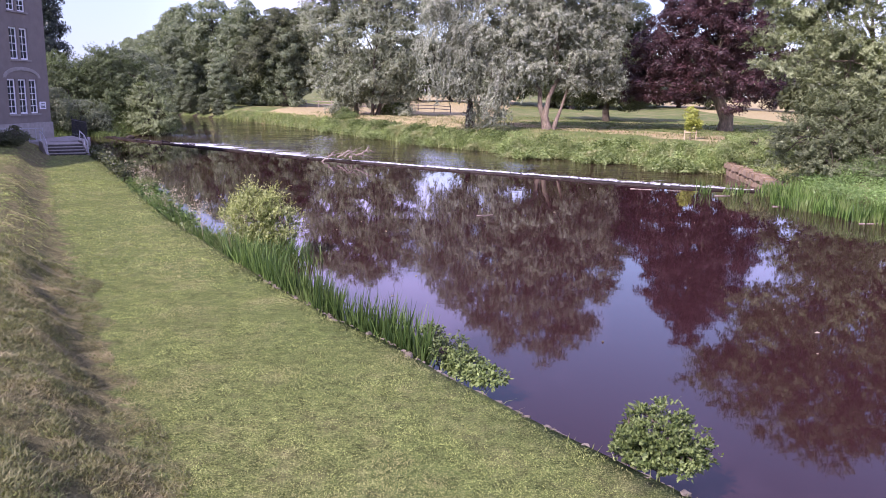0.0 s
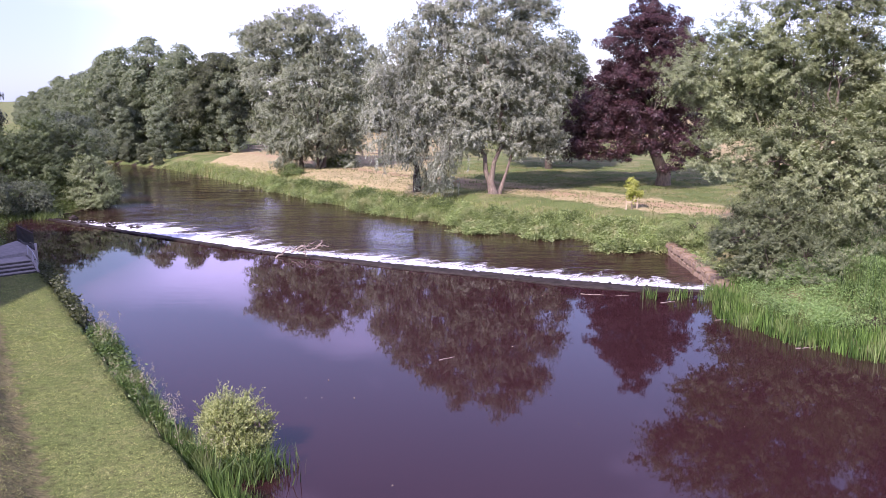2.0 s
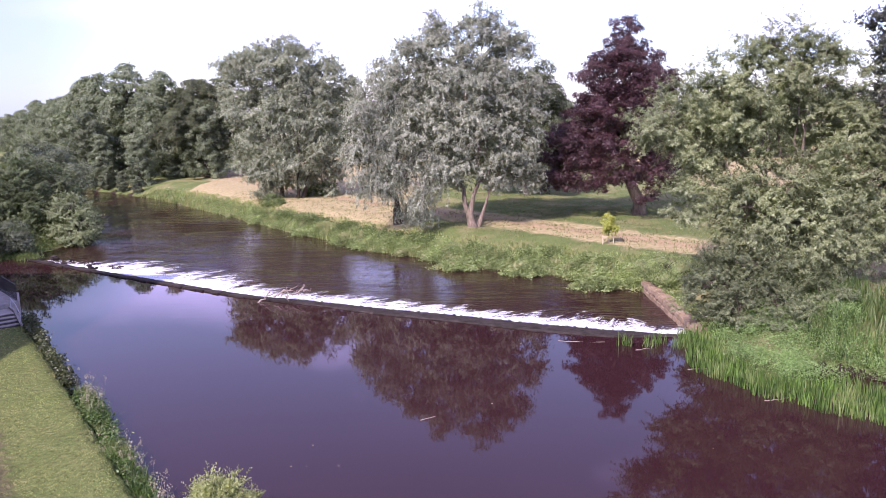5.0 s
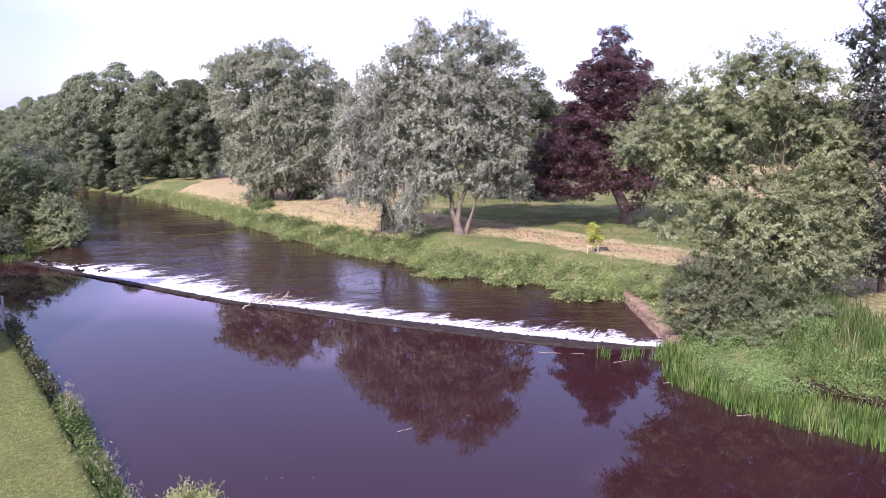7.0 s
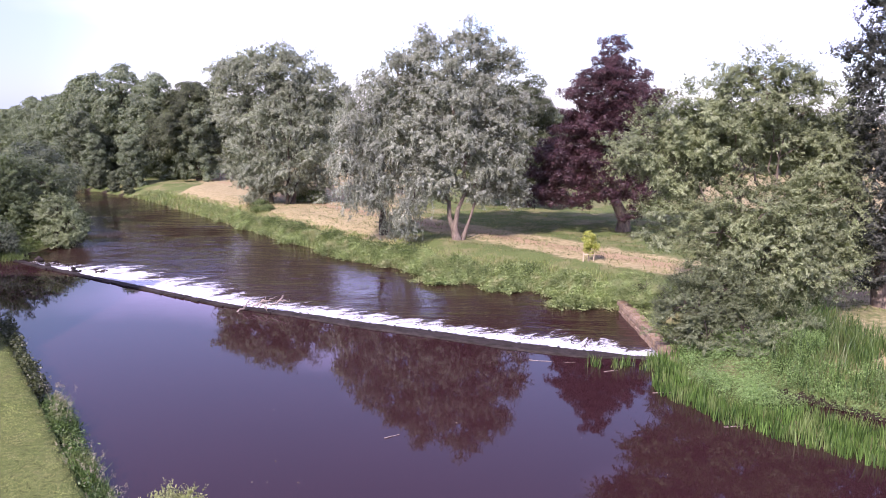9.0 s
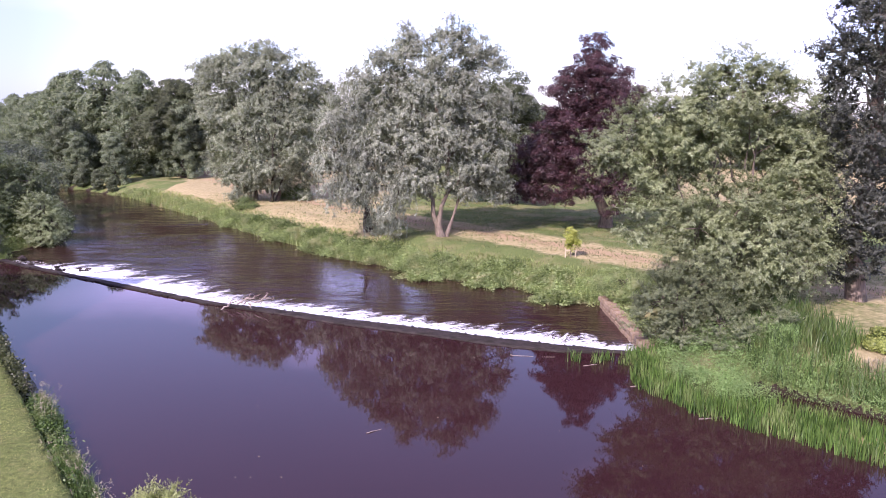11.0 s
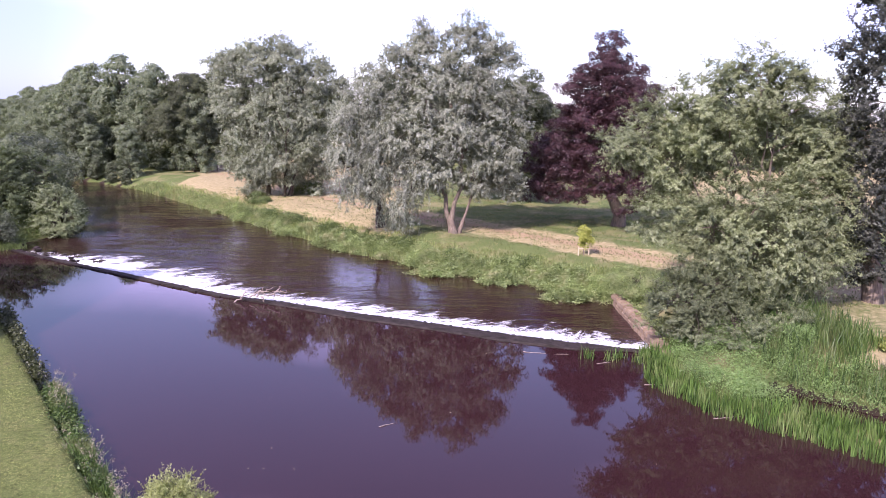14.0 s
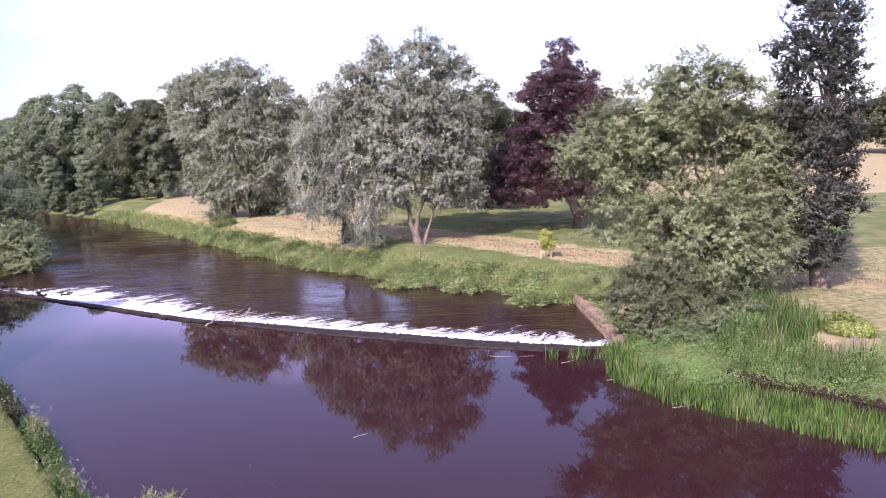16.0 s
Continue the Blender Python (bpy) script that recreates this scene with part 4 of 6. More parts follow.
tree("sallow_tree", "large bushy yellow-green sallow with bare inner limbs", "tree", (18.3, 44.2, gz_at(18.3, 44.2)),
     [(10.8, 43.5, 10.8, 1.21, 1.11), (12.5, 44, 11.4, 1.54, 1.57), (14.4, 44, 12.4, 1.65, 1.74), (16.8, 44.5, 12.8, 1.65, 2.38), (18.6, 44.5, 14.3, 1.43, 2.21), (20.8, 45, 13.4, 1.43, 2.05), (22.4, 45, 12.1, 1.21, 2.38),
      (22.5, 45, 9.9, 1.32, 1.74), (20.7, 46, 11.4, 1.54, 1.9), (13.5, 44, 9.5, 1.21, 1.11), (12.7, 43, 6.6, 1.32, 1.26), (15.8, 44.8, 8, 1.21, 1.57), (16, 42.5, 5.8, 1.76, 2.05), (18.6, 42.5, 7, 1.87, 2.21),
      (21.2, 43, 6.7, 1.76, 2.52), (23.3, 44, 7.5, 1.21, 2.85), (18.2, 42.3, 4.8, 2.09, 2.05), (21.5, 43, 4.4, 1.87, 2.05), (15.3, 42.5, 4, 1.21, 1.57), (16, 44.5, 14.9, 0.55, 0.98), (17.6, 44.8, 15.5, 0.44, 0.84),
      (21.5, 45, 15.4, 0.55, 1.11), (19.2, 44.6, 15.8, 0.55, 0.84), (15, 47, 10.5, 2.2, 2.69), (23.5, 47.5, 11.1, 1.54, 2.52), (19.9, 46, 4.8, 3.08, 3.33), (23.1, 47, 8.3, 1.65, 2.21), (18.5, 47.5, 11.7, 1.98, 1.9),
      (16.1, 45.2, 10.8, 1.65, 1.74), (19.1, 46, 12.4, 1.65, 2.21), (21.4, 46.5, 9.2, 1.1, 1.26), (11.7, 44.5, 10.4, 1.1, 1.11), (13.9, 45, 12.3, 1.21, 1.42), (17.3, 43.2, 7.6, 1.54, 1.57), (19.5, 42.2, 5.8, 1.76, 2.05),
      (23.2, 43.6, 5.2, 1.21, 1.9), (16.9, 42, 4.3, 1.54, 1.74), (20.3, 45.3, 14.6, 0.99, 1.9), (17.7, 45, 13.8, 1.1, 1.9), (15.1, 45.5, 9.6, 1.32, 1.04), (14.4, 45.5, 8.2, 0.99, 0.78), (15.1, 43.5, 6.6, 1.21, 1.04),
      (21.1, 44.5, 8.2, 1.21, 1.04), (23.9, 46, 9.3, 0.99, 1.3), (16.1, 43.6, 11.4, 1.43, 1.3)],
     M_sallow, M_bark, 16, 0.3, 4.6, 62, 0.15, 0.066, 0.33, hang=0.0, limbs=15, shell=0.5, sprigs=10, reach=2.1, upward=0.5, rough=0.2,
     trunks=[(0, 0, -0.9, 0.6, 9.75, 0.3), (0.45, 0.15, 1.8, 0.75, 10.2, 0.26), (-0.45, 0, -3.3, -0.45, 7.5, 0.22)])
tree("sallow_bush", "dense grey-green sallow bush overhanging the wing wall", "bush", (15.5, 39.5, gz_at(15.5, 39.5)),
     [(13.6, 40.0, 2.2, 1.7, 1.7), (15.4, 40.6, 2.8, 2.0, 1.8), (16.1, 38.6, 1.4, 2.1, 1.6), (18.5, 39.0, 1.5, 2.0, 1.6), (14.3, 38.6, 1.1, 1.4, 1.1)],
     M_bush, M_bark_dark, 17, 0.09, 10, 50, 0.11, 0.05, 0.22, hang=0.0, limbs=5, sprigs=8, reach=2.3, upward=1.1)
tree("bank_shrub", "small leafy shrub on top of the wall", "bush", (13.8, 49.2, gz_at(13.8, 49.2)),
     [(13.7, 48.9, 1.5, 1.2, 1.0), (14.6, 48.0, 1.3, 1.0, 1.0), (13.2, 51.0, 1.1, 1.0, 0.9)], M_herb, M_bark_dark, 18, 0.05, 14, 40, 0.11, 0.06, 0.2, limbs=3)
pop = [(26.3 + 0.15 * math.sin(k * 2.1) - 0.03 * k, 44.6 + 0.2 * math.cos(k * 1.7), 4.2 + k * 1.5, 2.35 - 0.9 * (k > 6) * (k - 6) / 8 - 0.7 * (k < 2), 1.5) for k in range(15)]
tree("poplar_tree", "tall dark upright black poplar", "tree", (27.4, 45.6, gz_at(27.4, 45.6)), pop, M_poplar, M_bark, 19, 0.34, 5.4, 36, 0.15, 0.11, 0.28,
     hang=-0.4, limbs=9, rough=0.14, sprigs=8, reach=2.2, upward=1.4)
tree("laurel_bush", "small round yellow-green laurel bush in the meadow", "bush", (23.2, 35.3, gz_at(23.2, 35.3)),
     [(23.3, 35.3, 1.75, 0.7, 0.95), (23.6, 35.4, 1.35, 0.55, 0.8), (22.9, 35.5, 1.55, 0.55, 0.85), (23.2, 34.8, 1.0, 0.6, 0.6), (23.5, 34.9, 0.9, 0.5, 0.6)], M_gold, M_bark_dark, 20, 0.05, 16, 34, 0.12, 0.07, 0.16, limbs=3)
tree("oak_tree", "round dark oak at the river bend", "tree", (-40.9, 128.7, gz_at(-40.9, 128.7)),
     [(-41.2, 129.1, 13.8, 4.3, 3.5), (-42.7, 127.9, 9.3, 5.1, 4.3), (-38.5, 129.1, 8.0, 3.5, 4.1), (-46.5, 129.1, 7.5, 4.5, 4.3), (-43.2, 132.0, 10.3, 5.9, 4.9)], M_oak, M_bark_dark, 21, 0.28, 3.8, 36, 0.28, 0.17, 0.4, limbs=5)

# the wood beyond the bend: three kinds of tree, set out along the bank
def wood_tree(seed, h, r, mat, label):
    rng = np.random.default_rng(seed)
    lob = [(rng.normal(0, r * 0.1), rng.normal(0, r * 0.1), h * f, r * k, h * 0.10) for f, k in ((0.14, 0.6), (0.3, 0.75), (0.46, 0.72), (0.62, 0.68), (0.78, 0.58), (0.92, 0.40))]
    for k in range(26):
        f, q = 0.08 + 0.84 * k / 25, k * 2.4 + rng.normal(0, 0.3)
        ro = r * 0.92 * (1.0 - f ** 3.4) * rng.uniform(0.85, 1.1)
        lob.append((ro * math.cos(q), ro * math.sin(q), h * f, r * (0.40 - 0.14 * f), h * rng.uniform(0.055, 0.085)))
    lob.append((rng.normal(0, 0.3), rng.normal(0, 0.3), h * 0.975, r * 0.24, h * 0.055))
    return tree("wood_tree", label, "tree", (0, 0, 0), lob, mat, M_bark_dark, seed, 0.4, 1.45, 17, 0.40, 0.25, 0.40, limbs=4, group="wood beyond the river bend", hang=0.0, rough=0.2)


wood = [wood_tree(31, 18.0, 4.2, M_wood, "tall green tree of the wood at the river bend"),
        wood_tree(32, 16.0, 4.4, M_wood_b, "dull green tree of the wood at the river bend"),
        wood_tree(33, 18.5, 4.1, M_wood, "slim tall green tree of the wood at the river bend")]
rng_t = np.random.default_rng(41)
spots = [(-40.4, 125.9, 0.71, 0), (-44.8, 127.9, 0.87, 0), (-47.6, 128.6, 0.93, 2), (-50.7, 132.2, 0.99, 2), (-56.4, 136, 1.15, 2), (-59.6, 135.8, 1.13, 0), (-63.4, 139.4, 1.06, 2), (-67.2, 142.6, 1.04, 2), (-68.8, 144.3, 0.98, 2),
         (-73.3, 150.3, 0.89, 2), (-75, 153.9, 0.94, 0), (-79, 157.3, 0.84, 2), (-82.3, 160, 0.87, 0), (-85, 164.4, 0.82, 2), (-88.2, 168.3, 0.85, 0), (-91.2, 172.6, 0.78, 2), (-94.8, 177.8, 0.81, 2), (-97.4, 181, 0.77, 0),
         (-99.9, 185.9, 0.8, 2), (-103.3, 188.5, 0.71, 0), (-107.2, 192.6, 0.7, 0), (-110.7, 199.5, 0.69, 2), (-112.7, 201.8, 0.67, 2), (-117.8, 206.2, 0.62, 2), (-119.5, 213.4, 0.64, 2), (-123.8, 216, 0.6, 2), (-127.7, 220.1, 0.59, 0),
         (-130.8, 226.5, 0.6, 0), (-134.5, 230.4, 0.54, 2), (-137.5, 235, 0.54, 2), (-140.4, 240.6, 0.55, 0), (-145.1, 245.3, 0.54, 0), (-147.6, 250, 0.51, 2), (-49.1, 120, 0.67, 0), (-57.1, 124.6, 0.69, 0), (-61.3, 128.4, 0.78, 1),
         (-66.3, 130.8, 0.59, 1), (-71.3, 134.7, 0.55, 0), (-74.9, 140, 0.53, 1), (-80.6, 141.5, 0.52, 1), (-85.1, 150.2, 0.47, 0), (-88.2, 154.2, 0.46, 0), (-92.2, 159.4, 0.49, 1), (-43.8, 130.9, 0.66, 1), (-50.5, 133.6, 0.86, 0),
         (-60.2, 141, 1.07, 0), (-66.1, 144.4, 0.99, 0), (-71.2, 149.3, 0.91, 0), (-78.2, 158.9, 0.87, 1), (-85.1, 165, 0.81, 1), (-91.1, 173.3, 0.79, 1),
         (-63.5, 130.5, 0.34, 1), (-59.5, 126.4, 0.31, 1), (-55.2, 121.9, 0.30, 1), (-51.2, 118.2, 0.27, 1), (-47.6, 115.2, 0.22, 1)]
first = [True, True, True]
for x, y, sc, kind_i in spots:
    m = Matrix.Translation((x, y, gz_at(x, y) - 0.1)) @ Matrix.Rotation(rng_t.random() * 6.28, 4, "Z") @ Matrix.Diagonal((sc, sc, sc * 0.96, 1))
    if first[kind_i]:
        first[kind_i] = False
        wood[kind_i].matrix_basis = m
    else:
        copy_thing(wood[kind_i], m)


# hedgerow and trees at the back of the meadow
def back_tree(seed, h, r, mat, label):
    rng = np.random.default_rng(seed)
    lob = [(rng.normal(0, r * 0.35), rng.normal(0, r * 0.35), h * f, r * k, h * 0.22) for f, k in ((0.35, 0.9), (0.55, 1.0), (0.75, 0.7))]
    lob += [(r * 0.8 * math.cos(a), r * 0.8 * math.sin(a), h * rng.uniform(0.3, 0.6), r * 0.6, h * 0.18) for a in rng.random(3) * 6.28]
    return tree("hedgerow_tree", label, "tree", (0, 0, 0), lob, mat, M_bark_dark, seed, 0.3, 1.2, 12, 0.60, 0.40, 0.70, limbs=3, group="trees behind the meadow")


backs = [back_tree(51, 11.0, 5.0, M_wood_b, "round dull green hedgerow tree behind the meadow"), back_tree(52, 12.5, 5.2, M_oak, "dark green hedgerow tree behind the meadow")]
first = [True, True]
for k in range(40):
    x = -34 + k * 7.2 + rng_t.normal(0, 1.8)
    y = 178 + 16 * math.sin(k * 0.8) + rng_t.normal(0, 4) + max(0, x - 70) * 0.3
    m = Matrix.Translation((x, y, gz_at(x, y) - 0.3)) @ Matrix.Rotation(rng_t.random() * 6.28, 4, "Z") @ Matrix.Scale(rng_t.uniform(0.75, 1.1) * (1.2 if x < 8 else 1.0), 4)
    i = k % 2
    if first[i]:
        first[i] = False
        backs[i].matrix_basis = m
    else:
        copy_thing(backs[i], m)

# the bank beyond the weir, by the building
tree("alder_bush", "tall round dark green alder bush by the water", "bush", (-42.0, 72.5, gz_at(-42.0, 72.5)),
     [(-42.2, 74, 4.9, 2.4, 2.4), (-43.6, 70, 3.2, 2.4, 2.6), (-40.4, 70.6, 2.3, 1.6, 2.0), (-46, 72, 4.4, 2.8, 2.8), (-40.6, 76.5, 4.6, 2.2, 2.2), (-43.6, 76.5, 5.6, 2.2, 2.0), (-48, 67, 3.8, 2.6, 2.8), (-41.6, 72.0, 3.4, 1.8, 1.9), (-45.0, 68.6, 4.4, 1.7, 1.6)], M_alder, M_bark_dark, 61, 0.15, 4.6, 56, 0.17, 0.09, 0.34, limbs=5, sprigs=8, reach=2.0, upward=0.6, hang=0.0)
tree("sallow_bush", "pale silvery green sallow bush beside the river", "bush", (-36.4, 71.6, gz_at(-36.4, 71.6)),
     [(-36.2, 71.6, 2.2, 1.6, 1.9), (-35.2, 71.2, 1.5, 1.3, 1.4), (-37.3, 72.2, 1.9, 1.5, 1.6), (-36.0, 71.0, 1.0, 1.6, 1.0), (-36.6, 71.4, 3.4, 0.9, 0.9)], M_pale, M_bark_dark, 62, 0.08, 6, 50, 0.15, 0.06, 0.32, limbs=3, sprigs=9, reach=2.3, upward=0.5, hang=0.0)
tree("alder_bush", "dark leafy thicket along the river", "bush", (-47.5, 89, gz_at(-47.5, 89)),
     [(-43.5, 83, 4.2, 2.8, 3.0), (-50, 94, 4.2, 3.0, 3.2), (-46.5, 88, 4.6, 3.0, 3.3), (-57, 105, 4.6, 3.5, 3.3)], M_wood_b, M_bark_dark, 63, 0.15, 3.4, 34, 0.24, 0.15, 0.46, limbs=4)
tree("alder_bush", "low dark bush at the end of the weir", "bush", (-38.5, 63.5, gz_at(-38.5, 63.5)),
     [(-38.8, 64.0, 1.5, 1.8, 1.3), (-40.5, 61.5, 2.0, 2.0, 1.7), (-37.0, 64.6, 0.9, 1.0, 0.8), (-42, 57, 1.8, 2.0, 1.7)], M_wood_b, M_bark_dark, 65, 0.08, 5, 34, 0.18, 0.11, 0.34, limbs=4)
con = [(-52.6, 80.0, 1.6 + k * 2.1, 2.5 * (1 - k / 12.0) + 0.3, 1.6) for k in range(11)]
tree("conifer_tree", "tall dark conifer behind the building", "tree", (-52.6, 80.0, gz_at(-52.6, 80.0)), con, M_conifer, M_bark_dark, 64, 0.3, 3.6, 30, 0.34, 0.17, 0.42, hang=0.5, limbs=5, shell=0.6)
for k, (x, y, r) in enumerate(((-21.8, 90.6, 1.0), (-17.3, 97.5, 1.3))):
    z = gz_at(x, y)
    tree("bank_shrub", "low dark green shrub in the rough grass under the willows", "bush", (x, y, z), [(x, y, z + r * 0.5, r, r * 0.6), (x + r * 0.8, y - 0.3, z + r * 0.3, r * 0.7, r * 0.5), (x - r * 0.7, y + 0.2, z + r * 0.35, r * 0.6, r * 0.45)],
         M_shrub, M_bark_dark, 90 + k, 0.04, 9, 26, 0.14, 0.08, 0.24, limbs=3, group="shrubs under the willows")


# ---- plants along the banks ----
def scatter(rng, n, x0, x1, y0, y1, test):
    """n or fewer places in a rectangle where test(near, distance, wet, x, y) holds, on the ground."""
    x, y = rng.uniform(x0, x1, n), rng.uniform(y0, y1, n)
    z, wet, near, dm, behind, toe = ground_z(x, y)
    k = test(near, dm, wet, x, y)
    return np.stack([x[k], y[k], z[k]], 1), dm[k]


def stuff(name, mesh, label, category):
    return tagged(new(name, mesh), label, category, kind="stuff")


rg = np.random.default_rng(100)
p, d = scatter(rg, 330000, -60, 14, 49, 113, lambda near, dm, wet, x, y: (near == 2) & ~wet & (dm < 4.6 + 0.8 * lumps(x, y, 0.7)) & (rg.random(len(x)) < np.where(y < 80, 1.0, 0.6) * np.where(dm < 3, 1, 0.55)))
h = (0.85 - 0.12 * d) * (0.75 + 0.45 * rg.random(len(p))) * (0.85 + 0.3 * lumps(p[:, 0], p[:, 1], 0.9))
stuff("bank_grass", blades_mesh("bank_grass", rg, p, h, np.full(len(p), 0.055), M_grass, 0.22, 0.3), "tall rough grass and rushes on the far bank", "grass")


def herb_leaves(rng, p, height, length, width, per, spread):
    """Leafy stems: leaves in tiers up to a height over each place."""
    idx = np.repeat(np.arange(len(p)), per)
    m = len(idx)
    pos = p[idx] + rng.normal(0, spread, (m, 3)) * (1, 1, 0)
    pos[:, 2] += rng.random(m) ** 0.6 * height[idx]
    axis = unit(rng.normal(0, 1, (m, 3)) * (1, 1, 0.5) + (0, 0, 0.1))
    return leaf_quads(rng, pos, axis, rng.uniform(0.7, 1.3, m) * length, rng.uniform(0.7, 1.3, m) * width)


p, d = scatter(rg, 52000, -60, 14, 49, 113, lambda near, dm, wet, x, y: (near == 2) & ((dm < 2.2) & ~wet | (dm < 0.15 + 0.5 * lumps(x, y, 1.1)) & wet) & (rg.random(len(x)) < np.where(y < 80, 1, 0.5)))
p[:, 2] = np.maximum(p[:, 2], LOWER_Z)
h = 0.45 + 0.35 * rg.random(len(p)) * (1 + lumps(p[:, 0], p[:, 1], 1.3))
stuff("bank_herbs", leaves_mesh("bank_herbs", herb_leaves(rg, p, h, 0.15, 0.08, 15, 0.16), M_herb), "leafy waterside herbs overhanging the far bank", "plants")
mounds = []
along = np.concatenate([[0], np.cumsum(np.hypot(*np.diff(FAR_BANK, axis=0).T))])
for k in range(105):
    q_ = along[-1] - 58.0 * rg.random() ** 1.3
    r_, off_ = rg.uniform(0.45, 1.25), rg.normal(1.0, 0.55)
    mx, my = np.interp(q_, along, FAR_BANK[:, 0]) + 0.75 * off_, np.interp(q_, along, FAR_BANK[:, 1]) + 0.66 * off_
    q = rg.normal(0, 0.5, (int(110 * r_ * r_) + 30, 2)) * r_ + (mx, my)
    hh = rg.uniform(0.5, 1.0) * r_ * np.exp(-((q[:, 0] - mx) ** 2 + (q[:, 1] - my) ** 2) / (r_ * r_)) + 0.15
    mounds.append(herb_leaves(rg, np.stack([q[:, 0], q[:, 1], np.maximum(ground_z(q[:, 0], q[:, 1])[0], LOWER_Z)], 1), hh, 0.15, 0.075, 13, 0.13))
stuff("bank_herbs", leaves_mesh("bank_herbs", np.concatenate(mounds), M_herb), "mounds of leafy green herbs along the far bank", "plants")
dark = []
for k in range(26):
    q_ = along[-1] - 50.0 * rg.random()
    mx, my = np.interp(q_, along, FAR_BANK[:, 0]) + 0.75 * 2.0, np.interp(q_, along, FAR_BANK[:, 1]) + 0.66 * 2.0
    q = rg.normal(0, 0.42, (70, 2)) + (mx, my)
    dark.append(herb_leaves(rg, np.stack([q[:, 0], q[:, 1], ground_z(q[:, 0], q[:, 1])[0]], 1), rg.uniform(0.5, 1.0, 70), 0.17, 0.07, 12, 0.13))
stuff("bank_herbs", leaves_mesh("bank_herbs", np.concatenate(dark), M_shrub), "scattered dark green clumps among the bank herbs", "plants")
for cx, cy, rx, ry, seed in ((0.1, 58.5, 1.6, 1.2, 1), (5.0, 56.3, 1.5, 1.2, 2), (9.6, 51.6, 1.6, 1.2, 3)):
    q = rg.normal(0, 0.45, (420, 2)) * (rx, ry) + (cx, cy)
    q = np.concatenate([q, np.full((420, 1), LOWER_Z - 0.02)], 1)
    hh = 0.75 * np.exp(-((q[:, 0] - cx) / rx) ** 2 - ((q[:, 1] - cy) / ry) ** 2) + 0.12
    stuff("water_plants", leaves_mesh("water_plants", herb_leaves(rg, q, hh, 0.17, 0.09, 14, 0.14), M_herb), "low mound of pale green water plants by the bank", "plants")

def reed_width(x):
    """How far the reeds grow in from the water."""
    return np.interp(x, [12, 14.5, 16, 17.5, 40], [0.6, 1.0, 1.8, 2.1, 2.1])


p, d = scatter(rg, 130000, 9, 48, 4, 40, lambda near, dm, wet, x, y: (near == 3) & (y < 39.4) & (wet & (dm < 1.1 + 0.35 * lumps(x, y, 1.2)) | ~wet & (dm < reed_width(x) + 0.25 * lumps(x, y, 0.8)) & (line_distance(x, y, DITCH) > 0.85)))
p[:, 2] = np.maximum(p[:, 2], -0.12)
h = rg.uniform(0.6, 1.0, len(p)) * (0.9 + 0.15 * lumps(p[:, 0], p[:, 1], 1.6))
stuff("reeds", blades_mesh("reeds", rg, p, h, rg.uniform(0.035, 0.06, len(p)), M_reed, 0.13, 0.15), "dense bright green reeds standing in the water", "reeds")
q = np.concatenate([rg.normal(0, 0.2, (34, 2)) + c for c in ((8.3, 37.7), (9.5, 37.5), (10.1, 37.9), (10.8, 37.2), (11.3, 37.8), (11.6, 36.4), (11.9, 37.3))])
q = np.concatenate([q, np.full((len(q), 1), -0.1)], 1)
stuff("reeds", blades_mesh("reeds", rg, q, rg.uniform(0.4, 1.0, len(q)), rg.uniform(0.03, 0.05, len(q)), M_reed, 0.22, 0.2), "thin tufts of pale reeds at the end of the weir", "reeds")
p, d = scatter(rg, 26000, 11, 42, 12, 42, lambda near, dm, wet, x, y: (near == 3) & ~wet & (dm > np.interp(x, [12, 14.5, 16, 17], [0.5, 0.9, 1.9, 4.0]) + 0.15 * lumps(x, y, 1.9)) & (dm < np.interp(x, [12, 16, 22], [3.6, 6.2, 8.2]) + 1.2 * lumps(x, y, 0.5)) & (y < 40) & (x < 36) & (line_distance(x, y, DITCH) > 0.9) & (np.hypot(x - 22.3, y - 33.8) > 1.5 + 0.5 * lumps(x, y, 1.3)))
h = 0.6 + 0.35 * rg.random(len(p)) + 0.2 * lumps(p[:, 0], p[:, 1], 1.0)
stuff("nettles", leaves_mesh("nettles", herb_leaves(rg, p, h, 0.085, 0.045, 24, 0.13), M_nettle), "bed of bright green nettles behind the reeds", "plants")
p, d = scatter(rg, 50000, 14, 45, 15, 46, lambda near, dm, wet, x, y: (near == 3) & ~wet & (dm > 4.6) & (dm < 11.0) & (x < 22.6 + 0.3 * lumps(x, y, 1.5)) & (line_distance(x, y, DITCH) > 1.3) & (np.hypot(x - 20.0, (y - 38) * 0.8) < 5.5 + lumps(x, y, 0.6)) & (np.hypot(x - 22.2, y - 33.8) > 1.5))
stuff("meadow_grass", blades_mesh("meadow_grass", rg, p, rg.uniform(0.7, 1.5, len(p)), np.full(len(p), 0.05), M_iris, 0.2, 0.3), "dark rough grass under the sallow", "grass")
p, d = scatter(rg, 16000, 19, 27, 31, 38, lambda near, dm, wet, x, y: (near == 3) & ~wet & (np.hypot((x - 21.9), (y - 33.2) * 1.3) < 1.1 + 0.4 * lumps(x, y, 2.0)))
stuff("dry_grass", blades_mesh("dry_grass", rg, p, rg.uniform(0.12, 0.38, len(p)), np.full(len(p), 0.03), M_seed, 0.2, 0.3), "patch of bleached dry grass", "grass")

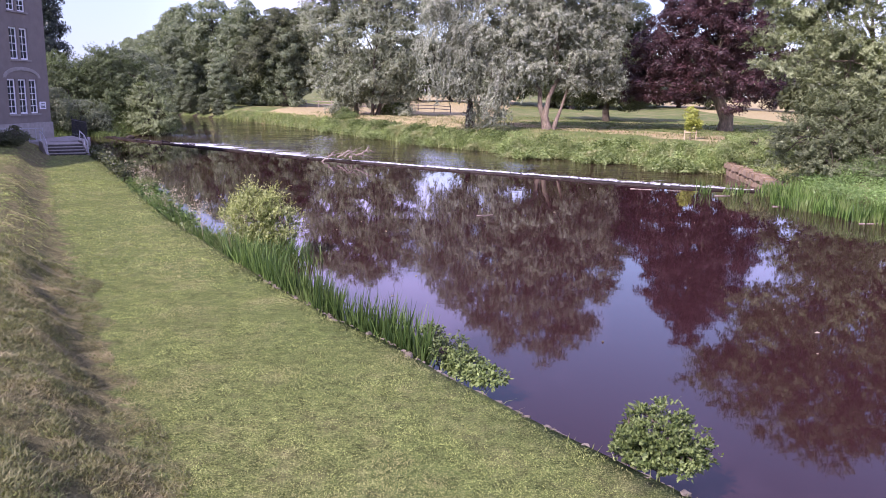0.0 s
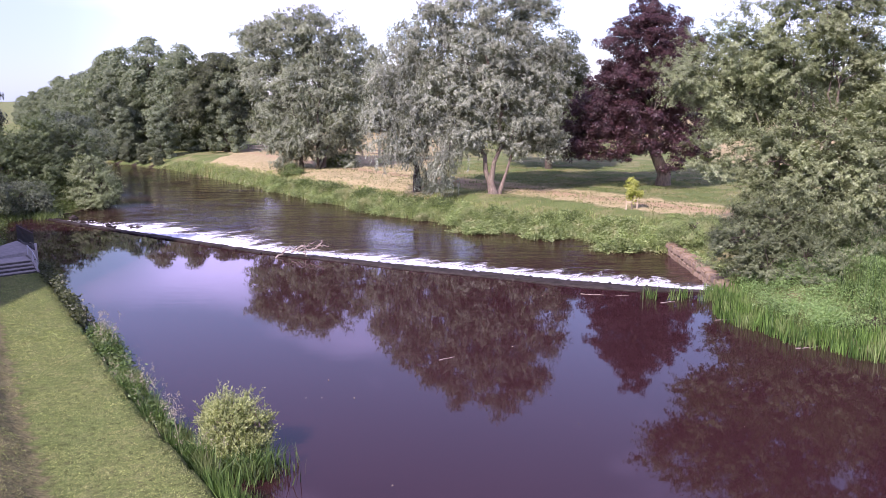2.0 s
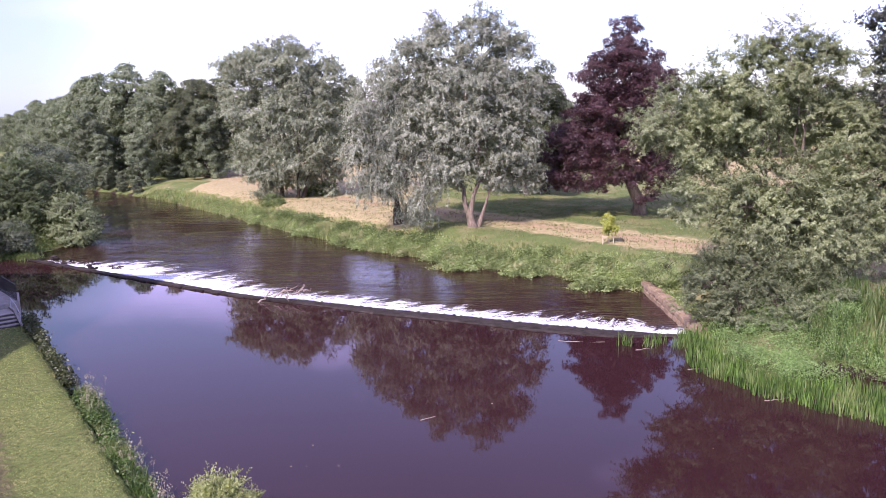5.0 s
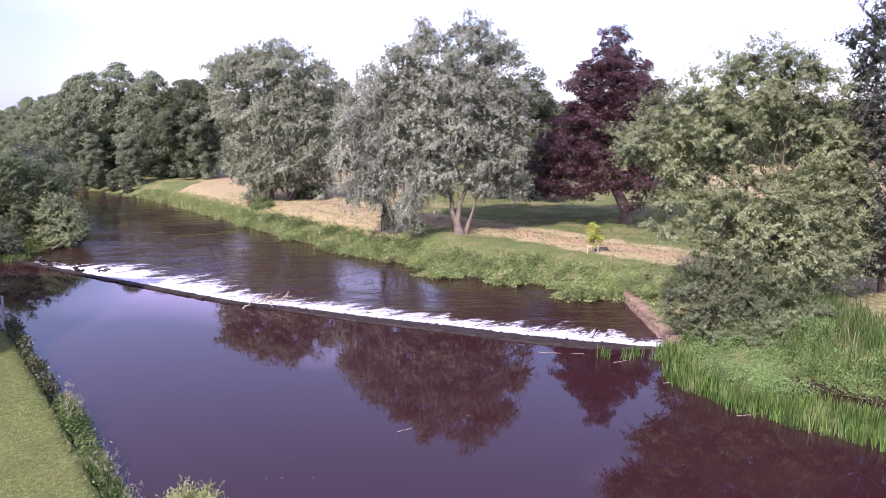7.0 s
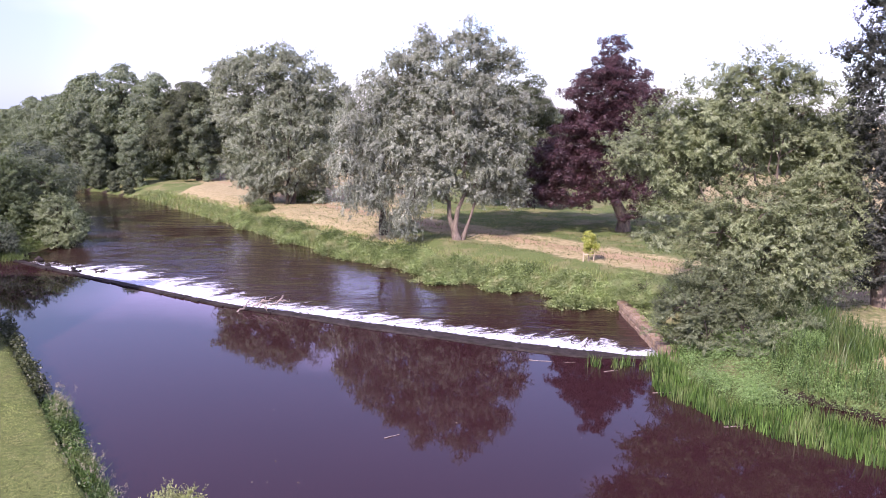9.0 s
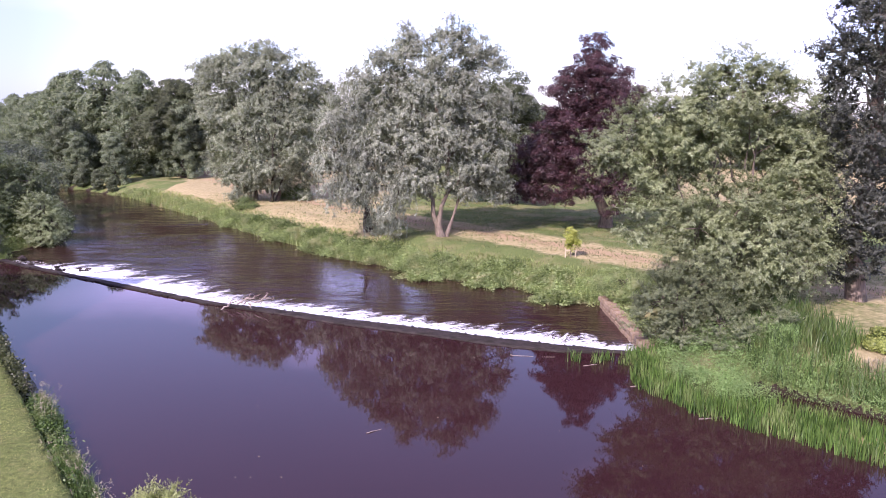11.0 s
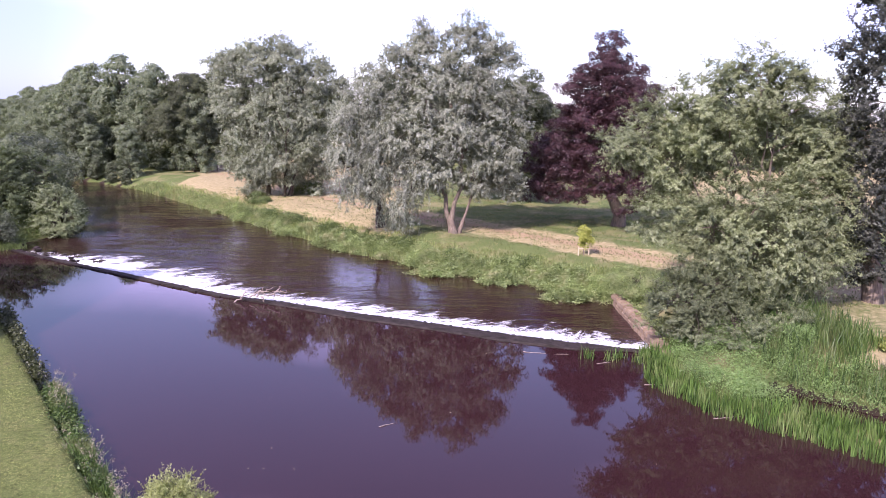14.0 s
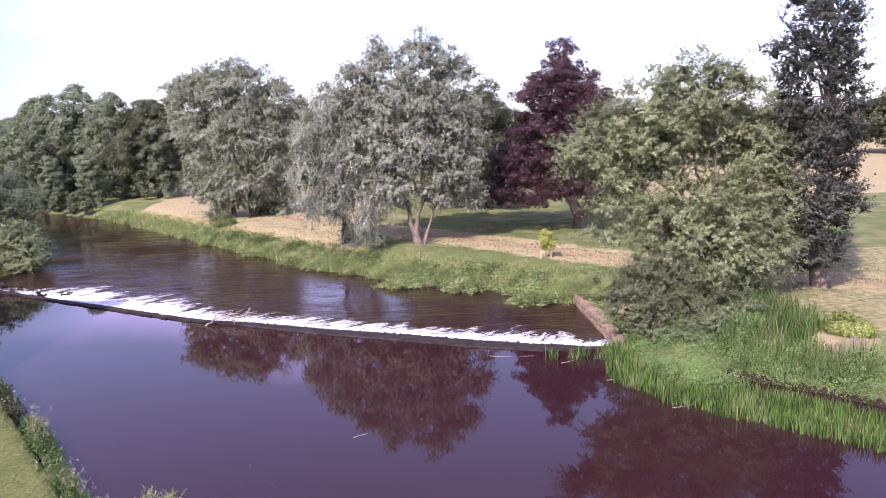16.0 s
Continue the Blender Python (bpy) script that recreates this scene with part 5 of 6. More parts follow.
p, d = scatter(rg, 90000, -34, 34, 44, 104, lambda near, dm, wet, x, y: (near >= 2) & ~wet & (dm > 3.5) & (rg.random(len(x)) < np.clip(1.25 - (y - 50) / 70, 0.25, 1)) & (lumps(x, y, 0.9) + 0.5 * lumps(x, y, 3.1) > -0.35))
stuff("meadow_tufts", blades_mesh("meadow_tufts", rg, p, rg.uniform(0.06, 0.20, len(p)), np.full(len(p), 0.045), M_turf, 0.35, 0.3), "short uneven tufts of half-dry meadow grass", "grass")

# the bank beyond the weir
p, d = scatter(rg, 60000, -52, -28, 46, 92, lambda near, dm, wet, x, y: (near == 1) & ~wet & (dm < 5.5) & (rg.random(len(x)) < 0.35))
h = 0.25 + 0.4 * rg.random(len(p)) + 0.2 * lumps(p[:, 0], p[:, 1], 1.1)
stuff("bank_herbs", leaves_mesh("bank_herbs", herb_leaves(rg, p, h, 0.17, 0.09, 8, 0.18), M_shrub), "low dark herbs under the alders", "plants")
q = np.concatenate([rg.normal(0, 0.5, (500, 2)) + k for k in ((-37.2, 64.0), (-36.2, 63.0), (-38.6, 62.6))])
q = np.concatenate([q, np.full((len(q), 1), -0.05)], 1)
stuff("tussocks", blades_mesh("tussocks", rg, q, rg.uniform(0.3, 0.7, len(q)), np.full(len(q), 0.05), M_shrub, 0.3, 0.3), "dark grass tussocks at the far end of the weir", "grass")

q = np.stack([rg.normal(12.95, 0.28, 260), rg.uniform(39.5, 50.0, 260), np.full(260, 0.3)], 1)
q = q[(lumps(q[:, 0] * 0, q[:, 1], 1.6) > -0.1) & (q[:, 0] > 12.8)]
stuff("wall_herbs", leaves_mesh("wall_herbs", herb_leaves(rg, q, rg.uniform(0.2, 0.5, len(q)), 0.13, 0.07, 10, 0.14), M_herb), "green herbs growing over the wing wall", "plants")

# floating dead stems by the reeds
for x, y, a, ln in ((12.9, 30.2, 12, 1.3), (10.9, 34.0, 8, 1.2), (9.0, 37.0, 20, 0.8), (-1.5, 28.5, 35, 0.7), (6.2, 38.4, -6, 2.4)):
    st = thing("dead_reed", "pale dead reed stem floating on the water", "reed", "floating stems", at=(x, y, 0.015))
    st.rotation_euler = (0, 0, radians(a))
    rs = np.random.default_rng(int(abs(x) * 10))
    child("stem", tubes_mesh("stem", [(curve((-ln / 2, 0, 0), (ln / 2, 0, 0.0), rs, 0.0, 0.015, 6), np.linspace(0.024, 0.012, 6))], M_drift, 5), st)

# small pale flecks added for the bright bits of foam adrift on the pool
fx_, fy_ = rg.uniform(-14, 9, 60), rg.uniform(14, 40, 60)
k = in_polygon(fx_, fy_, RIVER) & (line_distance(fx_, fy_, LAWN_EDGE) > 2) & (line_distance(fx_, fy_, RIGHT_BANK) > 2)
fp_ = np.stack([fx_[k], fy_[k], np.full(k.sum(), 0.008)], 1)[:26]
stuff("floating_flecks", leaves_mesh("floating_flecks", leaf_quads(rg, fp_, unit(rg.normal(0, 1, (len(fp_), 3)) * (1, 1, 0.02)), rg.uniform(0.05, 0.12, len(fp_)), rg.uniform(0.03, 0.06, len(fp_)), 0.05), M_seed), "pale flecks drifting on the still pool", "petals")

# a rail fence at the back of the meadow
field_fence = thing("field_fence", "weathered grey post and rail fence across the meadow", "fence", at=(-38.0, 128.0, 0))
fa, fb = np.array((-45.0, 131.5)), np.array((-11.5, 112.5))
n_posts = 14
tops = []
for k in range(n_posts):
    x, y = fa + (fb - fa) * k / (n_posts - 1)
    z = gz_at(x, y)
    tops.append((x + 38.0, y - 128.0, z))
    part("post", boxes(((x + 37.94, y - 128.06, z - 0.3), (x + 38.06, y - 127.94, z + 1.15)), bevel=0.01), M_drift, field_fence)
for k in range(n_posts - 1):
    for up in (0.5, 0.95):
        a0, a1 = np.array(tops[k]) + (0, -0.08, up), np.array(tops[k + 1]) + (0, -0.08, up)
        child("rail", tubes_mesh("rail", [(np.array([a0, (a0 + a1) / 2, a1]), np.full(3, 0.055))], M_drift, 5), field_fence)

# the near side: irises, grasses and bushes against the lawn's edge
def edge_strip(n, x0, x1, y0, y1, reach, inner=0.0):
    return scatter(rg, n, x0, x1, y0, y1, lambda near, dm, wet, x, y: (near == 0) & (wet & (dm < reach * (0.75 + 0.35 * lumps(x, y, 1.7))) & (dm > 0.06) | ~wet & (dm < inner)))[0]


p = edge_strip(60000, -7.2, -1.4, 11.4, 17.6, 0.62)
p[:, 2] = np.maximum(p[:, 2], -0.15)
stuff("irises", blades_mesh("irises", rg, p[:3000], 0.6 + 0.9 * rg.random(len(p[:3000])) ** 1.3, rg.uniform(0.03, 0.055, len(p[:3000])), M_iris, 0.12, 0.12), "upright dark green iris leaves along the lawn's edge", "irises")
p = edge_strip(120000, -17.5, -7, 18, 32.5, 1.05)
p[:, 2] = np.maximum(p[:, 2], -0.15)
p = p[lumps(p[:, 0], p[:, 1], 0.9) + 0.4 * lumps(p[:, 0], p[:, 1], 2.7) > -0.28][:9000]
stuff("waterside_grass", blades_mesh("waterside_grass", rg, p, rg.uniform(0.55, 1.2, len(p)) * (0.85 + 0.35 * lumps(p[:, 0], p[:, 1], 1.4)), rg.uniform(0.02, 0.04, len(p)), M_iris, 0.25, 0.3), "tangled green waterside grass below the lawn", "grass")
q2 = np.concatenate([rg.normal(0, 1, (900, 2)) * (0.55, 0.5) + (-7.75, 19.75), rg.normal(0, 1, (800, 2)) * (0.45, 0.4) + (-6.45, 19.35)])
q2 = q2[in_polygon(q2[:, 0], q2[:, 1], RIVER)]
q2 = np.concatenate([q2, np.full((len(q2), 1), -0.12)], 1)
stuff("waterside_grass", blades_mesh("waterside_grass", rg, q2, rg.uniform(0.4, 0.95, len(q2)), rg.uniform(0.02, 0.04, len(q2)), M_iris, 0.3, 0.3), "dark grass round the foot of the young sallow", "grass")
q = p[rg.choice(len(p), 80, replace=False)]
stems = blade_arrays(rg, q, rg.uniform(1.1, 1.6, len(q)), np.full(len(q), 0.014), 0.15, 0.1)
stuff("seeding_grass", mesh_of("seeding_grass", *stems, M_seed), "thin flowering grass stems over the bank", "grass")
tips = stems[0].reshape(-1, 5, 3)[:, 4]
hv = leaf_quads(rg, np.repeat(tips, 12, 0) + rg.normal(0, 0.035, (len(tips) * 12, 3)) * (1, 1, 2.2), unit(rg.normal(0, 1, (len(tips) * 12, 3)) + (0, 0, -0.6)), np.full(len(tips) * 12, 0.07), np.full(len(tips) * 12, 0.025))
stuff("seed_heads", leaves_mesh("seed_heads", hv, M_seed), "pale feathery seed heads of the grasses", "grass")
p = edge_strip(90000, -25, -17, 31, 41.5, 0.75)
p[:, 2] = np.maximum(p[:, 2], 0.0)
p = p[:420]
stuff("waterside_herbs", leaves_mesh("waterside_herbs", herb_leaves(rg, p, rg.uniform(0.4, 1.2, len(p)), 0.15, 0.08, 16, 0.12), M_oak), "dark leafy waterside herbs below the lawn", "plants")
p = edge_strip(60000, -16, -9, 20, 32, 0.95)
p = p[:260]
p[:, 2] = np.maximum(p[:, 2], 0.0)
stuff("waterside_herbs", leaves_mesh("waterside_herbs", herb_leaves(rg, p, rg.uniform(0.4, 0.9, len(p)), 0.12, 0.06, 22, 0.13), M_iris), "dark green leafy herbs among the grass", "plants")

tree("laurel_bush", "small round glossy green laurel bush at the lawn's edge", "bush", (1.6, 8.67, 0.3),
     [(1.55, 8.67, 0.80, 0.34, 0.30), (1.35, 8.62, 0.66, 0.24, 0.24), (1.80, 8.67, 0.70, 0.26, 0.26), (1.70, 8.47, 0.60, 0.25, 0.22), (1.45, 8.55, 0.45, 0.28, 0.2), (1.75, 8.62, 0.42, 0.28, 0.2)], M_laurel, M_bark_dark, 71, 0.02, 420, 12, 0.040, 0.020, 0.040, limbs=4, hang=-0.3, broad=True, sprigs=4, reach=1.7, upward=0.9)
tree("bank_herb_bush", "spreading leafy green dock plant hanging over the edging", "bush", (-1.17, 12.05, 0.1),
     [(-1.47, 12.35, 0.42, 0.28, 0.26), (-1.12, 11.95, 0.40, 0.32, 0.26), (-0.78, 11.55, 0.32, 0.30, 0.22), (-0.46, 11.15, 0.22, 0.26, 0.2)], M_laurel, M_bark_dark, 72, 0.02, 260, 11, 0.055, 0.024, 0.06, limbs=4, hang=0.1, broad=True, sprigs=4, reach=1.6, upward=0.5)
tree("young_sallow", "young yellow-green sallow leaning over the water", "bush", (-7.3, 20.1, -0.1),
     [(-6.7, 20.3, 0.35, 0.5, 0.4), (-7.0, 19.9, 0.3, 0.5, 0.4), (-7.2, 20.1, 0.8, 0.46, 0.6), (-6.95, 20.2, 0.45, 0.5, 0.45), (-7.6, 20.3, 0.6, 0.46, 0.5), (-7.35, 20.2, 1.3, 0.26, 0.4), (-6.75, 20.2, 1.35, 0.22, 0.4), (-7.75, 20.4, 1.05, 0.26, 0.36), (-6.4, 20.2, 0.8, 0.34, 0.4), (-7.1, 20.15, 1.15, 0.34, 0.36)],
     M_yellow, M_bark, 73, 0.03, 130, 22, 0.055, 0.022, 0.075, limbs=6, hang=-0.3, shell=0.6, broad=True, sprigs=5, reach=3.6, upward=1.3)

# the staked sapling
sap = tree("sapling", "staked yellow-green sapling in the meadow", "tree", (12.0, 60.2, gz_at(12.0, 60.2)),
           [(12.0, 60.2, gz_at(12.0, 60.2) + 1.5, 0.34, 0.6), (12.0, 60.2, gz_at(12.0, 60.2) + 2.1, 0.22, 0.35), (12.2, 60.2, gz_at(12.0, 60.2) + 1.1, 0.35, 0.3)], M_lime, M_bark, 74, 0.03, 46, 12, 0.15, 0.085, 0.12, limbs=2, hang=0.0, rough=0.3)
for dx in (-0.42, 0.42):
    part("stake", boxes(((dx - 0.04, -0.04, -0.3), (dx + 0.04, 0.04, 0.72)), bevel=0.008), M_stake, sap, "pale wooden stake")
part("crossbar", boxes(((-0.48, -0.075, 0.52), (0.48, -0.042, 0.62)), bevel=0.005), M_stake, sap, "pale wooden crossbar")

# ---- mown grass, near the start of the flight ----
def lawn_blades(n, x0, x1, y0, y1, hmin, hmax, w):
    x, y = rg.uniform(x0, x1, n), rg.uniform(y0, y1, n)
    z, wet, near, dm, behind, toe = ground_z(x, y)
    k = (near == 0) & ~wet & (dm > 0.08)
    pp = np.stack([x[k], y[k], z[k] - 0.004], 1)
    m = len(pp)
    a = rg.random(m) * 6.283
    side = np.stack([np.cos(a), np.sin(a), 0 * a], 1) * w
    tip = pp + np.concatenate([rg.normal(0, 0.75, (m, 2)) * hmax, rg.uniform(hmin, hmax, (m, 1))], 1)
    return np.stack([pp - side, pp + side, tip], 1).reshape(-1, 3)


lv = np.concatenate([lawn_blades(420000, -12.5, 2.6, 5.5, 15, 0.006, 0.024, 0.0065), lawn_blades(110000, -18, -3, 15, 30, 0.01, 0.035, 0.014), lawn_blades(30000, -28, -14, 28, 43, 0.02, 0.05, 0.018)])
stuff("lawn_grass", mesh_of("lawn_grass", lv, np.arange(len(lv)), np.full(len(lv) // 3, 3), M_lawn), "short mown grass of the lawn", "grass")

x, y = np.concatenate([rg.uniform(-26, 2.5, 300000), rg.uniform(-10, -0.5, 320000)]), np.concatenate([rg.uniform(4.5, 41, 300000), rg.uniform(4.5, 15, 320000)])
z, wet, near, dm, behind, toe = ground_z(x, y)
k = (near == 0) & ~wet & (toe < np.where(behind, 1.7, 0.18) + 0.25 * lumps(x, y, 2.6)) & (lumps(x, y, 5.3) + 0.7 * lumps(x + 7, y, 11.0) > -0.85) & (rg.random(len(x)) < np.clip(1.5 - y / 30, 0.2, 1))
bp_ = np.stack([x[k], y[k], z[k] - 0.005], 1)
stuff("rough_grass", blades_mesh("rough_grass", rg, bp_, rg.uniform(0.02, 0.065, len(bp_)), np.full(len(bp_), 0.010), M_rough, 0.9, 0.3), "rough unmown tufts on the little bank across the lawn", "grass")

px_, dm_ = scatter(rg, 90000, -25, 2, 7, 42, lambda near, dm, wet, x, y: (near == 0) & ~wet & (dm < 0.16))
px_[:, 2] = 0.56
stuff("edge_grass", blades_mesh("edge_grass", rg, px_, rg.uniform(0.06, 0.2, len(px_)), np.full(len(px_), 0.012), M_lawn, 0.5, 0.3), "uncut grass fringe over the edging", "grass")

# ---- log-roll edging along the lawn ----
edging = thing("lawn_edging", "weathered log-roll edging along the lawn", "edging", kind="structure")


def edging_post(seed):
    rng = np.random.default_rng(seed)
    bm = bmesh.new()
    bmesh.ops.create_cone(bm, cap_ends=True, segments=9, radius1=0.062, radius2=0.058, depth=0.9)
    top = [f for f in bm.faces if f.normal.z > 0.9]
    r = bmesh.ops.inset_region(bm, faces=top, thickness=0.022, depth=0.012)
    for v in bm.verts:
        v.co += Vector(rng.normal(0, 0.006, 3))
    me = bpy.data.meshes.new("edging_post")
    bm.to_mesh(me)
    bm.free()
    me.materials.append(M_edge)
    return me


posts = [edging_post(80 + i) for i in range(5)]
line = LAWN_EDGE[3:]
cum = np.concatenate([[0], np.cumsum(np.hypot(*np.diff(line, axis=0).T))])
s, re_ = 0.0, np.random.default_rng(9)
while s < 11.5:
    x, y = np.interp(s, cum, line[:, 0]), np.interp(s, cum, line[:, 1])
    ob = new("edging_post", posts[re_.integers(5)])
    ob.parent = edging
    ob.matrix_basis = pose(x + re_.normal(0, 0.01), y, 0.135 + re_.normal(0, 0.014), re_.normal(0, 2), re_.normal(0, 2), re_.random() * 360)
    s += 0.108

# ---- the building, terrace and steps at the end of the lawn ----
FX = -29.0                                         # facade
FY = 44.85                                         # corner by the river


def wall_pieces(u_cuts, z_cuts, holes):
    """Spans of a wall between cuts that do not lie in a hole."""
    out = []
    for u0, u1 in zip(u_cuts[:-1], u_cuts[1:]):
        for z0, z1 in zip(z_cuts[:-1], z_cuts[1:]):
            uc, zc = (u0 + u1) / 2, (z0 + z1) / 2
            if not any(a < uc < b and c < zc < d2 for a, b, c, d2 in holes):
                out.append((u0, u1, z0, z1))
    return out


house = thing("mill_house", "tall brown roughcast mill house with white windows", "house", at=(FX, FY, 1.5))
holes = []
for base_y in (42.45, 38.6, 34.75):
    for k in (-1, 0, 1):
        holes.append((base_y + k * 0.95 - 0.36, base_y + k * 0.95 + 0.36, 2.65, 4.6))
    for k in (-0.45, 0.45):
        holes.append((base_y + k - 0.36, base_y + k + 0.36, 5.7, 7.45))
        holes.append((base_y + k - 0.36, base_y + k + 0.36, 8.35, 9.6))
us = sorted({22.0, FY, *[v for hh in holes for v in hh[:2]]})
zs = sorted({0.6, 12.0, *[v for hh in holes for v in hh[2:]]})
bm = bmesh.new()
for u0, u1, z0, z1 in wall_pieces(us, zs, holes):
    box(bm, (-0.45, u0 - FY, z0 - 1.5), (0, u1 - FY, z1 - 1.5))
bmesh.ops.remove_doubles(bm, verts=bm.verts[:], dist=0.001)
part("wall", bm, M_render, house, "brown roughcast front wall")
part("wall", boxes(((-14, -0.45, -0.9), (-0.452, 0, 10.5))), M_render, house)
part("wall", boxes(((-14, -23, -0.9), (-13.55, -0.452, 10.5))), M_render, house)
part("wall", boxes(((-13.548, -23, -0.9), (-0.452, -22.55, 10.5))), M_render, house)
part("plinth", boxes(((0.002, -23, -0.9), (0.08, 0.08, 0.62)), bevel=0.02), M_step, house, "pale stone plinth")
bm = bmesh.new()
rv = [bm.verts.new(c) for c in ((-14.4, -23.4, 10.5), (0.4, -23.4, 10.5), (0.4, 0.4, 10.5), (-14.4, 0.4, 10.5), (-7, -16, 15), (-7, -7, 15))]
for f in ((0, 1, 4), (1, 2, 5, 4), (2, 3, 5), (3, 0, 4, 5), (3, 2, 1, 0)):
    bm.faces.new([rv[i] for i in f])
part("roof", bm, M_roof, house)
for a, b, c, d2 in holes:
    w = part("window", boxes(((-0.16, a - FY, c - 1.5), (-0.09, a - FY + 0.07, d2 - 1.5)), ((-0.16, b - FY - 0.07, c - 1.5), (-0.09, b - FY, d2 - 1.5)),
                             ((-0.16, a - FY + 0.07, c - 1.5), (-0.09, b - FY - 0.07, c - 1.42)), ((-0.16, a - FY + 0.07, d2 - 1.58), (-0.09, b - FY - 0.07, d2 - 1.5))), M_white, house, "white painted window frame")
    n_row = 5 if c < 3 else 4
    for k in range(1, n_row):
        zz = c - 1.42 + (d2 - c - 0.16) * k / n_row
        part("glazing_bar", boxes(((-0.15, a - FY + 0.07, zz - 0.018), (-0.105, b - FY - 0.07, zz + 0.018))), M_white, w)
    mid_u = (a + b) / 2 - FY
    part("glazing_bar", boxes(((-0.148, mid_u - 0.016, c - 1.42), (-0.107, mid_u + 0.016, d2 - 1.58))), M_white, w)
    part("pane", boxes(((-0.135, a - FY + 0.07, c - 1.42), (-0.125, b - FY - 0.07, d2 - 1.58))), M_glass, w)
    part("sill", boxes(((-0.08, a - FY - 0.08, c - 1.6), (0.1, b - FY + 0.08, c - 1.503)), bevel=0.012), M_step, w)
for base_y in (42.45, 38.6, 34.75):
    bm = bmesh.new()
    n = 14
    inner, outer = [], []
    for k in range(n + 1):
        a = math.pi * k / n
        for lst, r1, r2 in ((inner, 1.42, 0.42), (outer, 1.62, 0.62)):
            lst.append([bm.verts.new((x, base_y - FY + r1 * math.cos(a), 3.17 + r2 * math.sin(a))) for x in (0.0025, 0.06)])
    for k in range(n):
        for q4 in ((inner[k][1], inner[k + 1][1], outer[k + 1][1], outer[k][1]), (inner[k][0], inner[k][1], outer[k][1], outer[k][0]) if k == 0 else None,
                   (outer[k][0], outer[k][1], outer[k + 1][1], outer[k + 1][0]), (inner[k][1], inner[k][0], inner[k + 1][0], inner[k + 1][1])):
            if q4:
                bm.faces.new(q4)
    part("arch_band", bm, M_step, house, "pale stone segmental arch")
sign = thing("wall_sign", "small white sign board on the wall", "sign", at=(FX + 0.02, 44.1, 3.1))
part("board", boxes(((0, -0.3, -0.22), (0.03, 0.3, 0.22)), bevel=0.006), M_white, sign)
for zz, half in ((0.10, 0.2), (0.02, 0.23), (-0.06, 0.18), (-0.13, 0.21)):
    part("text_line", boxes(((0.0305, -half, zz - 0.02), (0.034, half, zz + 0.02))), M_iron, sign, "grey line of lettering")

# steps: front edge across the lawn strip
step_at = Matrix.Translation((-24.65, 39.5, 0.60)) @ Matrix.Rotation(radians(42), 4, "Z") @ Matrix.Scale(0.88, 4)
steps = thing("garden_steps", "pale stone steps up from the lawn to the terrace", "steps")
steps.matrix_basis = step_at
for k in range(4):
    # risers are coloured dark for the shade below each tread
    part("riser", boxes(((-1.0, k * 0.36, -0.4), (1.0, (k + 1) * 0.36 - 0.004 if k < 3 else 2.6, (k + 1) * 0.165 - 0.05))), M_riser, steps, "stone riser darkened for shade")
    part("tread", boxes(((-1.04, k * 0.36 - 0.05, (k + 1) * 0.165 - 0.048), (1.04, (k + 1) * 0.36 - 0.008 if k < 3 else 2.6, (k + 1) * 0.165)), bevel=0.01), M_step, steps)
for sx in (-1.22, 1.06):
    bm = bmesh.new()
    prof_s = [(-0.15, -0.4), (-0.15, 0.10), (1.4, 0.78), (2.6, 0.78), (2.6, -0.4)]
    ring = [[bm.verts.new((x, yy, zz)) for yy, zz in prof_s] for x in (sx, sx + 0.16)]
    bm.faces.new(ring[0])
    bm.faces.new(ring[1][::-1])
    for i in range(5):
        j = (i + 1) % 5
        bm.faces.new((ring[0][i], ring[1][i], ring[1][j], ring[0][j]))
    bmesh.ops.recalc_face_normals(bm, faces=bm.faces[:])
    part("side_wall", bm, M_step, steps, "sloping pale side wall")
    for yy, zz in ((0.0, 0.18), (1.0, 0.6), (2.3, 0.78)):
        part("post", boxes(((sx + 0.05, yy - 0.025, zz - 0.1), (sx + 0.1, yy + 0.025, zz + 0.6)), bevel=0.006), M_rail, steps, "pale steel post")
    path = np.array([(sx + 0.075, 0.0, 0.78), (sx + 0.075, 1.0, 1.19), (sx + 0.075, 2.3, 1.37)])
    child("handrail", tubes_mesh("handrail", [(path, np.full(3, 0.03))], M_rail, 8), steps, "pale steel handrail")

